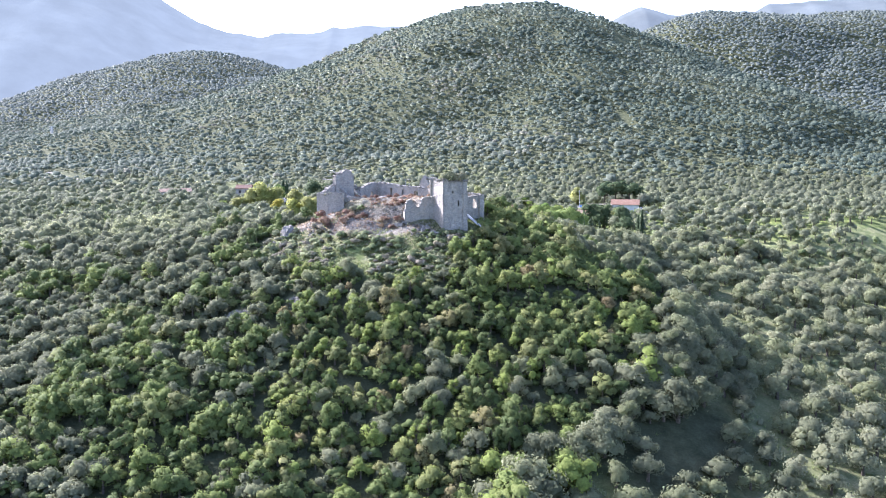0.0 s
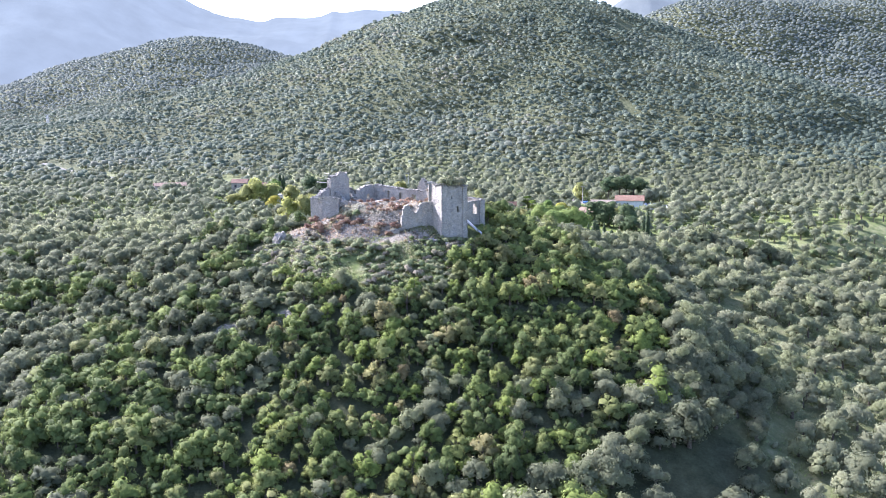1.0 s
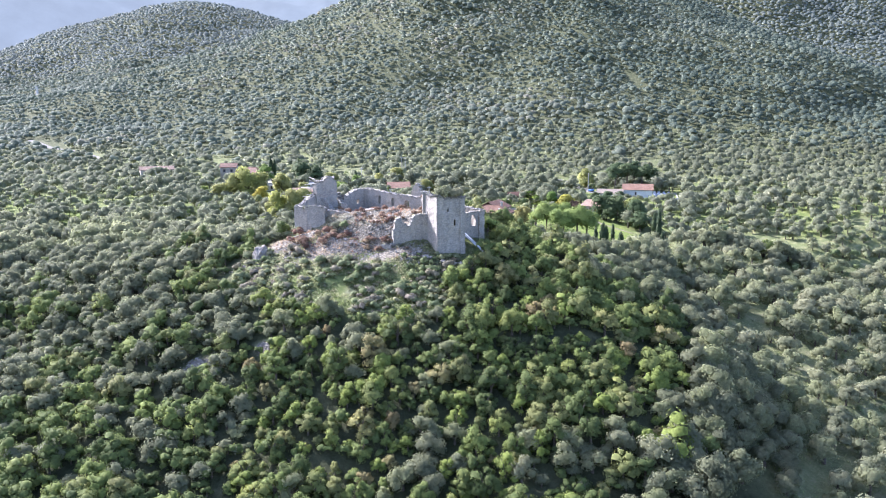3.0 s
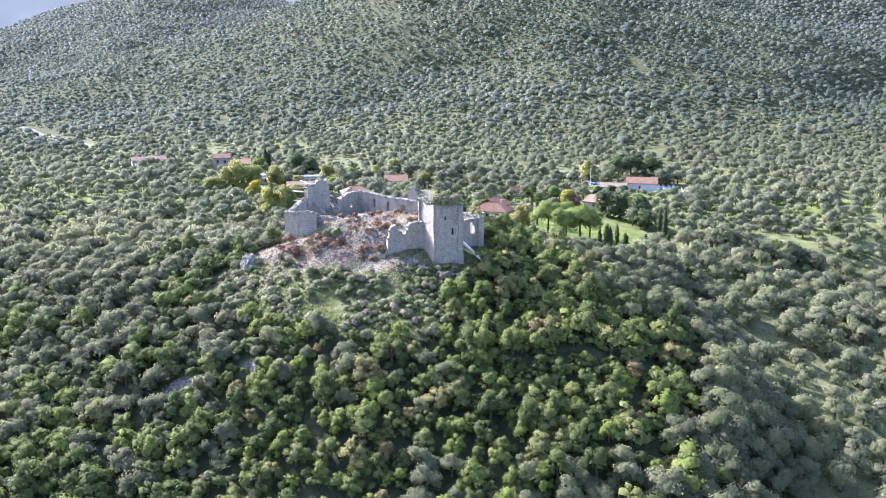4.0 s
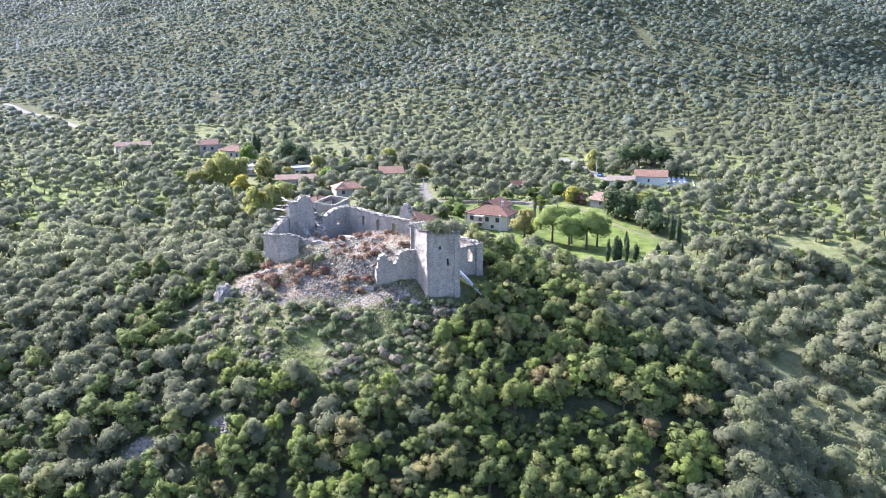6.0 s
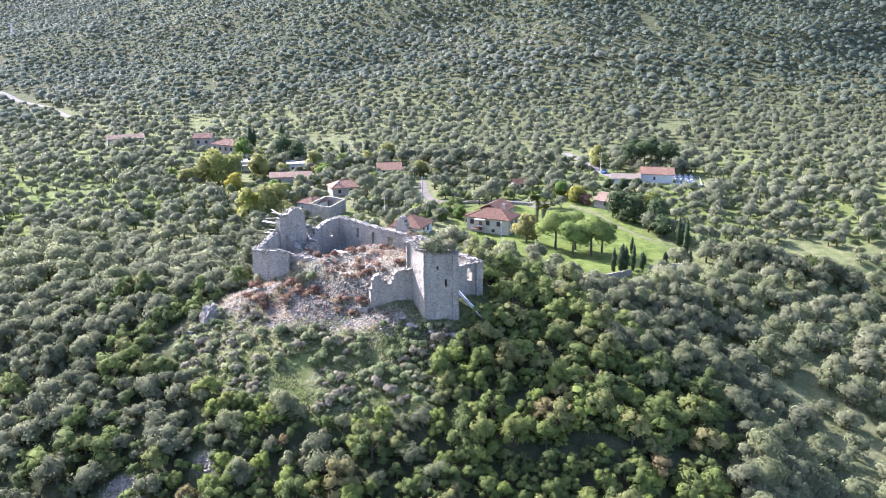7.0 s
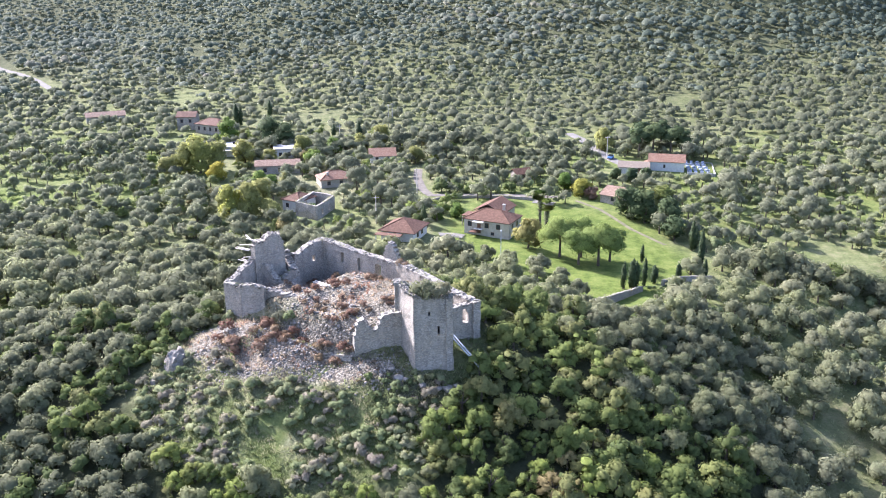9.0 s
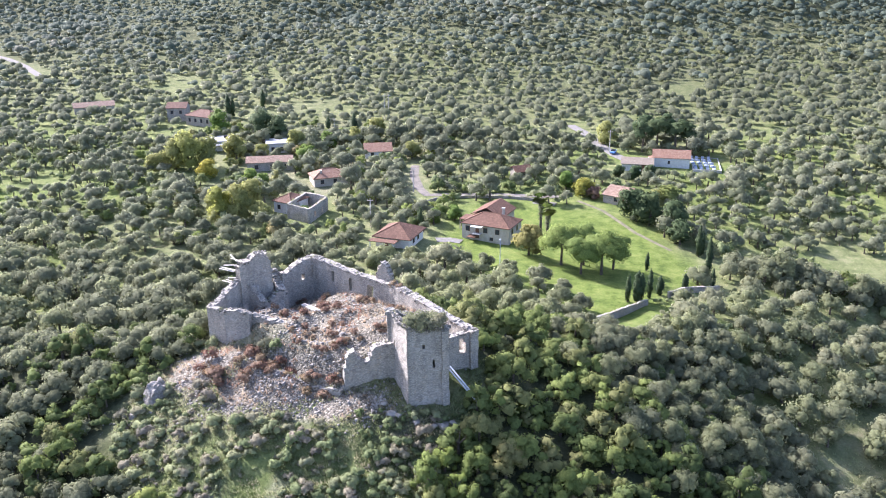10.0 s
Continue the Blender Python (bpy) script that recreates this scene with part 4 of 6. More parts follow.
# ---- houses ----
def house(pos, angle, w, d, h, roof="gable", rise=1.6, wall=None, tiles=None, windows=(), doors=(), chimney=None, label="", overhang=0.4, wing=None):
    """A house; local x along the front, front at y = 0, eaves at h. windows: (side, along, sill, wide, high)."""
    wall, tiles = wall or M_CREAM, tiles or M_TILE
    x, y = pos
    ob = thing("house", pose(x, y, gz(x, y) - 0.1, 0, 0, angle), label, "house", "village houses")
    bm = box_bm(0, w, 0, d, -1.0, h)
    if roof == "gable":
        for xx in (0.0, w):
            vs = [bm.verts.new(p) for p in ((xx, 0.02, h), (xx, d - 0.02, h), (xx, d / 2, h + rise - 0.05))]
            bm.faces.new(vs)
    part("wall", bm, wall, ob)
    o, t = overhang, 0.16
    bm = bmesh.new()
    lo = h - o * rise / (d / 2)

    def slab(pts):
        vs = [bm.verts.new(p) for p in pts]
        ws = [bm.verts.new((p[0], p[1], p[2] + t)) for p in pts]
        bm.faces.new(vs[::-1])
        bm.faces.new(ws)
        for i in range(len(vs)):
            j = (i + 1) % len(vs)
            bm.faces.new((vs[i], vs[j], ws[j], ws[i]))

    if roof == "gable":
        slab([(-o, -o, lo), (w + o, -o, lo), (w + o, d / 2, h + rise), (-o, d / 2, h + rise)])
        slab([(-o, d / 2, h + rise), (w + o, d / 2, h + rise), (w + o, d + o, lo), (-o, d + o, lo)])
    elif roof == "hip":
        k = min(d, w) / 2
        r0, r1 = (k, d / 2, h + rise), (w - k, d / 2, h + rise)
        if w < d:
            r0, r1 = (w / 2, k, h + rise), (w / 2, d - k, h + rise)
            slab([(-o, -o, lo), (w + o, -o, lo), r0])
            slab([(w + o, -o, lo), (w + o, d + o, lo), r1, r0])
            slab([(w + o, d + o, lo), (-o, d + o, lo), r1])
            slab([(-o, d + o, lo), (-o, -o, lo), r0, r1])
        else:
            slab([(-o, -o, lo), (w + o, -o, lo), r1, r0])
            slab([(w + o, -o, lo), (w + o, d + o, lo), r1])
            slab([(w + o, d + o, lo), (-o, d + o, lo), r0, r1])
            slab([(-o, d + o, lo), (-o, -o, lo), r0])
        for p, q in (((-o, -o, lo), r0), ((w + o, -o, lo), r0 if w < d else r1), (r0, r1)):
            tube(bm, [(p[0], p[1], p[2] + t), (q[0], q[1], q[2] + t)], [0.12, 0.12], 5)
    else:
        box(bm, -o, w + o, -o, d + o, h, h + 0.22)
        box(bm, -o, w + o, -o, -o + 0.2, h + 0.22, h + 0.5)
        box(bm, -o, w + o, d + o - 0.2, d + o, h + 0.22, h + 0.5)
    part("roof", bm, tiles, ob)

    def place(side, s, z0, ww, hh, grow, dep):
        if side == "front":
            return (s - ww / 2 - grow, s + ww / 2 + grow, -dep, 0.05, z0 - grow, z0 + hh + grow)
        if side == "right":
            return (w - 0.05, w + dep, s - ww / 2 - grow, s + ww / 2 + grow, z0 - grow, z0 + hh + grow)
        return (-dep, 0.05, s - ww / 2 - grow, s + ww / 2 + grow, z0 - grow, z0 + hh + grow)

    for win in windows:
        f = part("window", box_bm(*place(*win, 0.09, 0.05)), M_BROWN, ob, "brown window frame")
        part("pane", box_bm(*place(*win, 0.0, 0.07)), M_GLASS_DARK, f)
    for dr in doors:
        part("door", box_bm(*place(*dr, 0.0, 0.07)), M_BROWN, ob, "brown door")
    if chimney:
        cx, cy, top = chimney
        c = part("chimney", box_bm(cx - 0.3, cx + 0.3, cy - 0.3, cy + 0.3, h - 0.3, top, bevel=0.02), M_CREAM, ob)
        part("chimney_cap", box_bm(cx - 0.4, cx + 0.4, cy - 0.4, cy + 0.4, top + 0.004, top + 0.13), M_CONC, c)
    return ob


house_a = house((9.7, 315.7), -26, 12.9, 8.6, 4.3, "hip", 2.0, M_CREAM, M_TILE,
                windows=[("front", 1.6, 2.3, 1.0, 1.2), ("front", 6.5, 2.3, 1.0, 1.2), ("front", 9.8, 2.3, 1.0, 1.2), ("right", 2.4, 2.3, 0.9, 1.2), ("right", 5.6, 2.3, 0.9, 1.2), ("front", 8.2, 0.5, 0.8, 0.7)],
                doors=[("front", 4.3, 0.6, 1.0, 2.6)], chimney=(8.6, 6.8, 7.2), label="two-storey cream house with a hipped red tile roof on a lawn")
part("rear_wall", box_bm(0.3, 8.4, 8.7, 15.0, -1, 4.9), M_CREAM, house_a)
_bm = bmesh.new()
for s in (-1, 1):
    vs = [_bm.verts.new(p) for p in ((4.35 + s * 4.5, 5.4, 4.8), (4.35, 5.4, 7.0), (4.35, 15.4, 7.0), (4.35 + s * 4.5, 15.4, 4.8))]
    ws = [_bm.verts.new(v.co + Vector((0, 0, 0.18))) for v in vs]
    _bm.faces.new(vs), _bm.faces.new(ws)
    for i in range(4):
        _bm.faces.new((vs[i], vs[(i + 1) % 4], ws[(i + 1) % 4], ws[i]))
part("rear_roof", _bm, M_TILE, house_a, "red tile rear roof")
part("lean_to", box_bm(-3.2, -0.004, 5.0, 9.5, 3.2, 3.4), M_TILE, house_a, "tiled lean-to roof")
for yy in (5.1, 9.2):
    part("lean_to_post", box_bm(-3.1, -2.9, yy, yy + 0.2, -0.5, 3.2), M_CREAM, house_a)
part("balcony", box_bm(3.3, 5.6, -1.3, -0.004, 1.9, 2.05), M_CONC, house_a)
part("canopy", box_bm(2.9, 5.9, -1.6, -0.08, 3.9, 4.0), M_WHITE, house_a)
part("porch_roof", box_bm(2.2, 4.4, -2.2, -0.004, 1.2, 1.35), M_TILE, house_a)
house_b = house((-12.0, 308.0), -20, 9.0, 9.5, 3.0, "hip", 2.2, M_WHITE, M_TILE, windows=[("right", 3.0, 1.0, 1.0, 1.1), ("right", 6.0, 1.0, 1.0, 1.1)],
                doors=[("front", 3.0, 0.1, 1.0, 2.0)], label="low white house with a pyramid red tile roof and open porch", overhang=0.7)
part("porch_roof", box_bm(-0.6, 6.5, -3.2, -0.7, 2.35, 2.5), M_TILE, house_b)
for xx in (-0.3, 3.0, 6.0):
    part("porch_post", box_bm(xx, xx + 0.2, -3.0, -2.8, -0.6, 2.35), M_WHITE, house_b)
# roofless stone house with its tiled neighbour
roofless = thing("roofless_house", pose(0, 0, 0), "roofless grey stone house overgrown inside", "house", "village houses")
RC = [(-37.9, 330.6), (-31.0, 325.6), (-27.6, 337.6), (-34.5, 342.0)]
for k in range(4):
    z0 = gz(*RC[k])
    ruin_wall("wall", RC[k], RC[(k + 1) % 4], 0.6, z0 - 1.0, [(0, z0 + 4.1), (1, z0 + 4.1)], roofless, M_STONE_HOUSE, seed=30 + k, ragged=0.06, step=0.5,
              holes=[(3.0, 4.0, z0 + 1, z0 + 2.4), (8.0, 9.0, z0 + 1, z0 + 2.4)] if k % 2 else [])
house((-42.6, 336.5), -30, 6.2, 7.4, 3.4, "hip", 1.5, M_WHITE, M_TILE, windows=[("front", 1.8, 1.2, 0.9, 1.1)], label="small white house with a faded red tile roof beside the ruin")
house((-34.6, 360.0), 20, 10.5, 7.5, 2.8, "hip", 1.9, M_CREAM, M_TILE_PALE, windows=[("front", 2.5, 1.0, 0.9, 1.1), ("front", 6.5, 1.0, 0.9, 1.1)], chimney=(2.5, 2.0, 4.6),
      label="low house with a pale red hipped tile roof")
house((-59.0, 378.0), 9, 14.5, 7.0, 3.0, "gable", 1.2, M_STONE_HOUSE, M_TILE_OLD, windows=[("front", 3.0, 0.9, 1.0, 1.2), ("front", 8.0, 0.9, 1.0, 1.2), ("front", 12.0, 0.9, 1.0, 1.2)],
      label="long stone house with a half-collapsed weathered tile roof")
house((-56.8, 401.0), 12, 6.8, 8.0, 3.2, "flat", 0, M_WHITE, M_CONC, windows=[("front", 2.0, 1.0, 1.0, 1.2), ("front", 5.0, 1.0, 1.0, 1.2)], label="white flat-roofed concrete house among trees")
gh = house((-79.0, 404.0), 12, 9.0, 8.5, 3.3, "flat", 0, M_WHITE, M_CONC, windows=[("front", 2.5, 1.0, 1.2, 1.2), ("front", 6.5, 1.0, 1.2, 1.2)], label="white flat-roofed house with a water tank on the roof")
part("water_tank", tube(bmesh.new(), [(6.8, 5.6, 3.55), (6.8, 5.6, 4.6)], [0.6, 0.6], 10), M_RUBBER, gh, "black rooftop water tank")
part("awning", box_bm(2.5, 9.6, -2.6, -0.45, 2.7, 2.85), M_CONC, gh)
house((-107.0, 452.5), 4, 7.6, 8.0, 5.6, "gable", 1.6, M_STONE_HOUSE, M_TILE, windows=[("front", 2.0, 3.3, 0.9, 1.2), ("front", 5.4, 3.3, 0.9, 1.2)], label="tall stone house with a red tile gable roof")
house((-98.0, 447.0), -27, 13.0, 8.5, 4.0, "hip", 1.9, M_STONE_HOUSE, M_TILE, windows=[("front", 2.0, 1.6, 0.9, 1.3), ("front", 5.0, 1.6, 0.9, 1.3), ("front", 8.0, 1.6, 0.9, 1.3), ("front", 11.0, 1.6, 0.9, 1.3)],
      label="grey stone house with a hipped red tile roof")
house((-21.9, 393.6), 8, 9.0, 7.5, 2.5, "gable", 2.0, M_WHITE, M_TILE_PALE, windows=[("front", 2.4, 1.0, 0.9, 1.0), ("front", 6.0, 1.0, 0.9, 1.0)], label="small white cottage with a pale tile gable roof")
house((27.6, 368.5), 20, 5.4, 4.6, 2.3, "gable", 1.3, M_STONE_HOUSE, M_TILE, windows=[("front", 2.6, 1.0, 0.8, 0.8)], label="tiny stone hut with a red tile roof")
house((51.3, 346.8), -38, 7.6, 10.0, 2.5, "gable", 1.7, M_STONE_HOUSE, M_TILE_OLD, windows=[("front", 4.0, 1.0, 0.9, 1.0)], doors=[("front", 6.2, 0.1, 0.9, 2.0)], label="old stone house with a weathered tile gable roof")
house((62.6, 378.5), -13, 9.8, 8.0, 2.4, "gable", 1.2, M_WHITE, M_SHEET, windows=[("right", 3.0, 1.0, 0.9, 0.9)], doors=[("front", 7.0, 0.1, 1.6, 2.1)], label="white shed with a grey-brown low gable roof")
chapel = house((73.8, 383.0), -12, 11.6, 6.4, 3.3, "gable", 1.9, M_WHITE, M_TILE_PALE, windows=[("front", 5.0, 1.2, 0.5, 1.0)], doors=[("right", 3.2, 0.1, 1.1, 2.1)],
               label="white chapel with a red tile gable roof and small apse")
_bm = bmesh.new()
tube(_bm, [(-0.1, 3.2, -0.5), (-0.1, 3.2, 2.5)], [1.5, 1.5], 14)
apse = part("apse", _bm, M_WHITE, chapel)
part("apse_roof", tube(bmesh.new(), [(-0.1, 3.2, 2.51), (-0.1, 3.2, 3.2)], [1.65, 0.1], 14), M_TILE_PALE, apse)
house((-150.5, 467.0), 24, 16.0, 7.0, 3.0, "gable", 1.4, M_CREAM, M_TILE_OLD, windows=[("front", 3.0, 1.0, 1.2, 1.0), ("front", 12.0, 1.0, 1.2, 1.0)], label="long low farm building with a weathered roof among olive trees")

# graveyard beside the chapel
cem_r = np.random.default_rng(5)
for i in range(4):
    for j in range(4):
        x, y = 87.2 + 1.9 * i + 0.35 * j + cem_r.uniform(-0.15, 0.15), 380.5 + 3.4 * j - 0.35 * i + cem_r.uniform(-0.2, 0.2)
        tomb = thing("tomb", pose(x, y, gz(x, y), 0, 0, -12 + cem_r.uniform(-3, 3)), "white marble tomb with a headstone beside the chapel", "tomb", "tombs beside the chapel")
        part("slab", box_bm(-0.5, 0.5, -1.0, 1.0, -0.1, 0.5, bevel=0.04), M_MARBLE, tomb)
        part("headstone", box_bm(-0.45, 0.45, 0.85, 1.0, 0.504, 1.2, bevel=0.03), M_MARBLE, tomb)
graves = thing("graveyard_wall", pose(85.6, 377.6, gz(88, 380), 0, 0, -12), "low grey concrete graveyard wall beside the chapel", "wall")
for a in ((0, 9, 0, 0.25), (0, 0.25, 0.26, 17), (8.75, 9, 0.26, 17), (0.26, 8.74, 16.75, 17)):
    part("wall_side", box_bm(*a, -0.6, 0.7), M_CONC, graves)


# ---- field walls, roads, poles ----
def field_wall(pts, label, high=1.2, mat_=None, thick=0.5, seed=40):
    ob = thing("field_wall", pose(0, 0, 0), label, "wall")
    for k, (a, b) in enumerate(zip(pts, pts[1:])):
        za, zb = gz(*a), gz(*b)
        ruin_wall("wall_run", a, b, thick, min(za, zb) - 1.0, [(0, za + high), (1, zb + high)], ob, mat_ or M_STONE_HOUSE, seed=seed + k, ragged=0.05, step=0.6)
    return ob


field_wall([(34.7, 259.6), (48.7, 273.8)], "low grey stone boundary wall along the lawn", 1.3)
field_wall([(54.5, 279.4), (59.3, 283.6), (68.4, 288.0)], "low grey stone boundary wall below the cypresses", 1.3, seed=45)
field_wall([(-3.6, 334.0), (-2.0, 341.5), (3.0, 346.6), (12.0, 348.6), (24.0, 348.4), (31.0, 346.2)], "curved low stone wall round the garden", 0.8, None, 0.35, seed=50)


def ribbon(name, pts, width, material, label, lift=0.06, category="road"):
    """A lane laid on the ground."""
    P = []
    for (a, b) in zip(pts, pts[1:]):
        n = max(2, int(math.dist(a, b) / 2))
        for k in range(n):
            P.append((a[0] + (b[0] - a[0]) * k / n, a[1] + (b[1] - a[1]) * k / n))
    P.append(pts[-1])
    P = np.array(P)
    d = np.gradient(P, axis=0)
    d /= np.linalg.norm(d, axis=1)[:, None]
    nr = np.stack([-d[:, 1], d[:, 0]], 1)
    V = []
    for s in (-1, -0.33, 0.33, 1):
        q = P + nr * width / 2 * s
        V.append(np.stack([q[:, 0], q[:, 1], height(q[:, 0], q[:, 1]) + lift + (0.08 if abs(s) < 1 else 0.0)], 1))
    n = len(P)
    V = np.stack(V, 1).reshape(-1, 3)
    F = np.array([(4 * i + j, 4 * i + j + 1, 4 * i + j + 5, 4 * i + j + 4) for i in range(n - 1) for j in range(3)])
    return tagged(new(name, mesh_from(name, V, F[:, ::-1], material, flat=False)), label, category, kind="structure")


ribbon("road", [(-4.6, 384), (-4.6, 372), (-2.5, 358), (0, 351.5), (10, 351.8), (24, 351.6), (36, 350.5), (41, 350)], 2.8, M_ASPHALT, "narrow grey asphalt village lane")
ribbon("road", [(44, 347), (50, 339), (56, 323), (63, 312)], 1.3, M_TRACK, "brown dirt track along the lawn")
ribbon("road", [(54, 440), (58, 428), (61, 408), (64, 396), (67, 389), (70, 384)], 4.0, M_ROAD, "pale gravel lane towards the chapel", 0.08)
ribbon("road", FAR_ROAD, 3.8, M_ROAD, "pale dirt road across the olive groves", 0.15)
ribbon("pavement", [(3.0, 312.8), (6.5, 313.5), (9.5, 312.4)], 3.2, M_ROAD, "pale paved yard beside the house", 0.1, "yard")
ribbon("pavement", [(31, 345.4), (37, 343.0)], 3.5, M_ROAD, "pale paved yard by the palms", 0.1, "yard")


def pole(x, y, h, label, wires=()):
    ob = thing("utility_pole", pose(x, y, gz(x, y) - 0.2), label, "pole", "utility poles")
    part("mast", tube(bmesh.new(), [(0, 0, 0), (0, 0, h)], [0.16, 0.10], 8), M_WOOD, ob)
    part("crossarm", box_bm(-0.8, 0.8, -0.06, 0.06, h - 0.6, h - 0.48), M_WOOD, ob)
    for xx in (-0.7, 0.0, 0.7):
        part("insulator", tube(bmesh.new(), [(xx, 0, h - 0.478), (xx, 0, h - 0.3)], [0.05, 0.04], 6), M_WHITE, ob)
    return ob


for x, y, h in ((-14.4, 322.8, 8.2), (-4.2, 354.5, 8.0), (-35.5, 420.1, 8.5), (-19.2, 453.6, 10.0), (-17.6, 454.5, 10.0), (62.4, 400.0, 8.0)):
    pole(x, y, h, "weathered wooden utility pole among the houses")


def wire(a, b, sag):
    ob = thing("overhead_cable", pose(0, 0, 0), "thin grey overhead cable between the poles", "cable", "overhead cables")
    a, b = Vector(a), Vector(b)
    pts = [tuple(a.lerp(b, k / 12) - Vector((0, 0, sag * 4 * (k / 12) * (1 - k / 12)))) for k in range(13)]
    part("strand", tube(bmesh.new(), pts, [0.02] * 13, 4), M_RUBBER, ob)


wire((-14.4, 322.8, gz(-14, 323) + 7.6), (-35.5, 420.1, gz(-35, 420) + 8.0), 1.6)
wire((-14.4, 322.8, gz(-14, 323) + 7.6), (8.9, 317.0, gz(9, 317) + 4.1), 0.5)
wire((-4.2, 354.5, gz(-4, 354) + 7.6), (-14.4, 322.8, gz(-14, 323) + 7.6), 0.8)
lamp = thing("street_lamp", pose(17.9, 289.4, gz(17.9, 289.4) - 0.05), "slim white lamp post standing on the lawn", "street lamp")
part("base", box_bm(-0.35, 0.35, -0.35, 0.35, -0.2, 0.25, bevel=0.05), M_CONC, lamp)
part("mast", tube(bmesh.new(), [(0, 0, 0.25), (0, 0, 8.0)], [0.09, 0.06], 8), M_MARBLE, lamp)
part("globe", tube(bmesh.new(), [(0, 0, 8.0), (0, 0, 8.15), (0, 0, 8.4), (0, 0, 8.5)], [0.08, 0.22, 0.22, 0.08], 10), M_WHITE, lamp)
px, py = -421.0, 950.0
pylon = thing("lattice_mast", pose(px, py, gz(px, py) - 0.3), "white lattice mast on the far slope", "mast")
for sx, sy in ((-1, -1), (1, -1), (1, 1), (-1, 1)):
    part("leg", tube(bmesh.new(), [(sx * 1.4, sy * 1.4, 0), (sx * 0.4, sy * 0.4, 15)], [0.34, 0.28], 5), M_WHITE, pylon)
for z in (3, 6, 9, 12, 14.5):
    q = 1.4 - z / 15
    part("brace", box_bm(-q, q, -q, q, z, z + 0.25), M_WHITE, pylon)
for z in (12.2, 14.8):
    part("arm", box_bm(-3, 3, -0.2, 0.2, z + 0.1, z + 0.45), M_WHITE, pylon)
# pickup behind the chapel lane and a bin
car = thing("parked_car", pose(63.5, 398.5, gz(63.5, 398.5) + 0.1, 0, 0, 70), "pale blue parked car on the gravel lane", "car")
_bm = box_bm(-2.0, 2.0, -0.85, 0.85, 0.35, 0.95, bevel=0.12)
body = part("body", _bm, M_BLUE, car)
_bm = bmesh.new()
for a, b in (((-1.3, 1.0, -0.75, 0.75), (-0.9, 0.6, -0.62, 0.62)),):
    lo_ = [_bm.verts.new(p) for p in ((a[0], a[2], 0.93), (a[1], a[2], 0.93), (a[1], a[3], 0.93), (a[0], a[3], 0.93))]
    hi_ = [_bm.verts.new(p) for p in ((b[0], b[2], 1.45), (b[1], b[2], 1.45), (b[1], b[3], 1.45), (b[0], b[3], 1.45))]
    _bm.faces.new(hi_)
    for i in range(4):
        _bm.faces.new((lo_[i], lo_[(i + 1) % 4], hi_[(i + 1) % 4], hi_[i]))
part("cabin", _bm, M_GLASS_DARK, car)
for sx in (-1.25, 1.25):
    for sy in (-0.86, 0.66):
        part("wheel", tube(bmesh.new(), [(sx, sy, 0.33), (sx, sy + 0.2, 0.33)], [0.33, 0.33], 12), M_RUBBER, car)


# ---- single trees ----
def tri_part(name, vf, material, parent, label=""):
    me = mesh_from(name, vf[0], vf[1], material, flat=False, normals=vf[2])
    ob = new(name, me)
    ob.parent = parent
    return tagged(ob, label) if label else ob


def trunk_bm(r, h, r0, spread, limbs=4, fork=0.45):
    bm = bmesh.new()
    lean = r.uniform(-0.15, 0.15, 2)
    top = (lean[0], lean[1], h * fork)
    tube(bm, [(0, 0, -0.5), (lean[0] * 0.4, lean[1] * 0.4, h * fork * 0.5), top], [r0 * 1.3, r0, r0 * 0.75], 7)
    for k in range(limbs):
        a = 2 * math.pi * (k + r.uniform(-0.2, 0.2)) / limbs
        e = (top[0] + spread * math.cos(a), top[1] + spread * math.sin(a), h * r.uniform(0.75, 0.95))
        m = ((top[0] + e[0]) / 2, (top[1] + e[1]) / 2, (top[2] + e[2]) / 2 - 0.1)
        tube(bm, [(top[0], top[1], top[2] - 0.1), m, e], [r0 * 0.6, r0 * 0.4, r0 * 0.15], 5)
    return bm


def tree(name, m, crown_vf, leaf, h, r0, spread, label, category, group="", seed=0, limbs=4, fork=0.45):
    ob = thing(name, m, label, category, group)
    part("trunk", trunk_bm(np.random.default_rng(seed), h, r0, spread, limbs, fork), M_BARK, ob)
    tri_part("crown", crown_vf, leaf, ob)
    return ob


def at(x, y, s=1.0, turn=0.0, sz=None, sink=0.05):
    return Matrix.LocRotScale((x, y, gz(x, y) - sink), Euler((0, 0, turn)), (s, s, sz or s))


R3 = np.random.default_rng(33)

# umbrella pines on the lawn
for k, (x, y, s) in enumerate(((33.0, 297.4, 1.3), (37.0, 292.4, 1.2), (42.0, 293.6, 1.4), (38.6, 299.0, 1.25), (45.4, 297.0, 1.15))):
    r = np.random.default_rng(100 + k)
    n = 24
    a, q = r.uniform(0, 6.28, n), np.sqrt(r.uniform(0.02, 1, n)) * 3.0
    c = np.stack([q * np.cos(a), q * np.sin(a), 3.9 + 4.0 * (1 - (q / 3.6) ** 2) * r.uniform(0.3, 1, n) + r.uniform(-1.0, 0.3, n)], 1)
    rad = r.uniform(1.1, 1.7, n)
    vf = merge(cores(r, c, rad, 0.88, 0.8), leaf_clusters(r, c, rad, 2200, 0.17, 0.4, 0.8))
    tree("umbrella_pine", at(x, y, s), vf, M_PINE, 6.6, 0.22, 1.7, "umbrella pine with a rounded bright green crown on the lawn", "tree", "pines on the lawn", k, 4, 0.6)
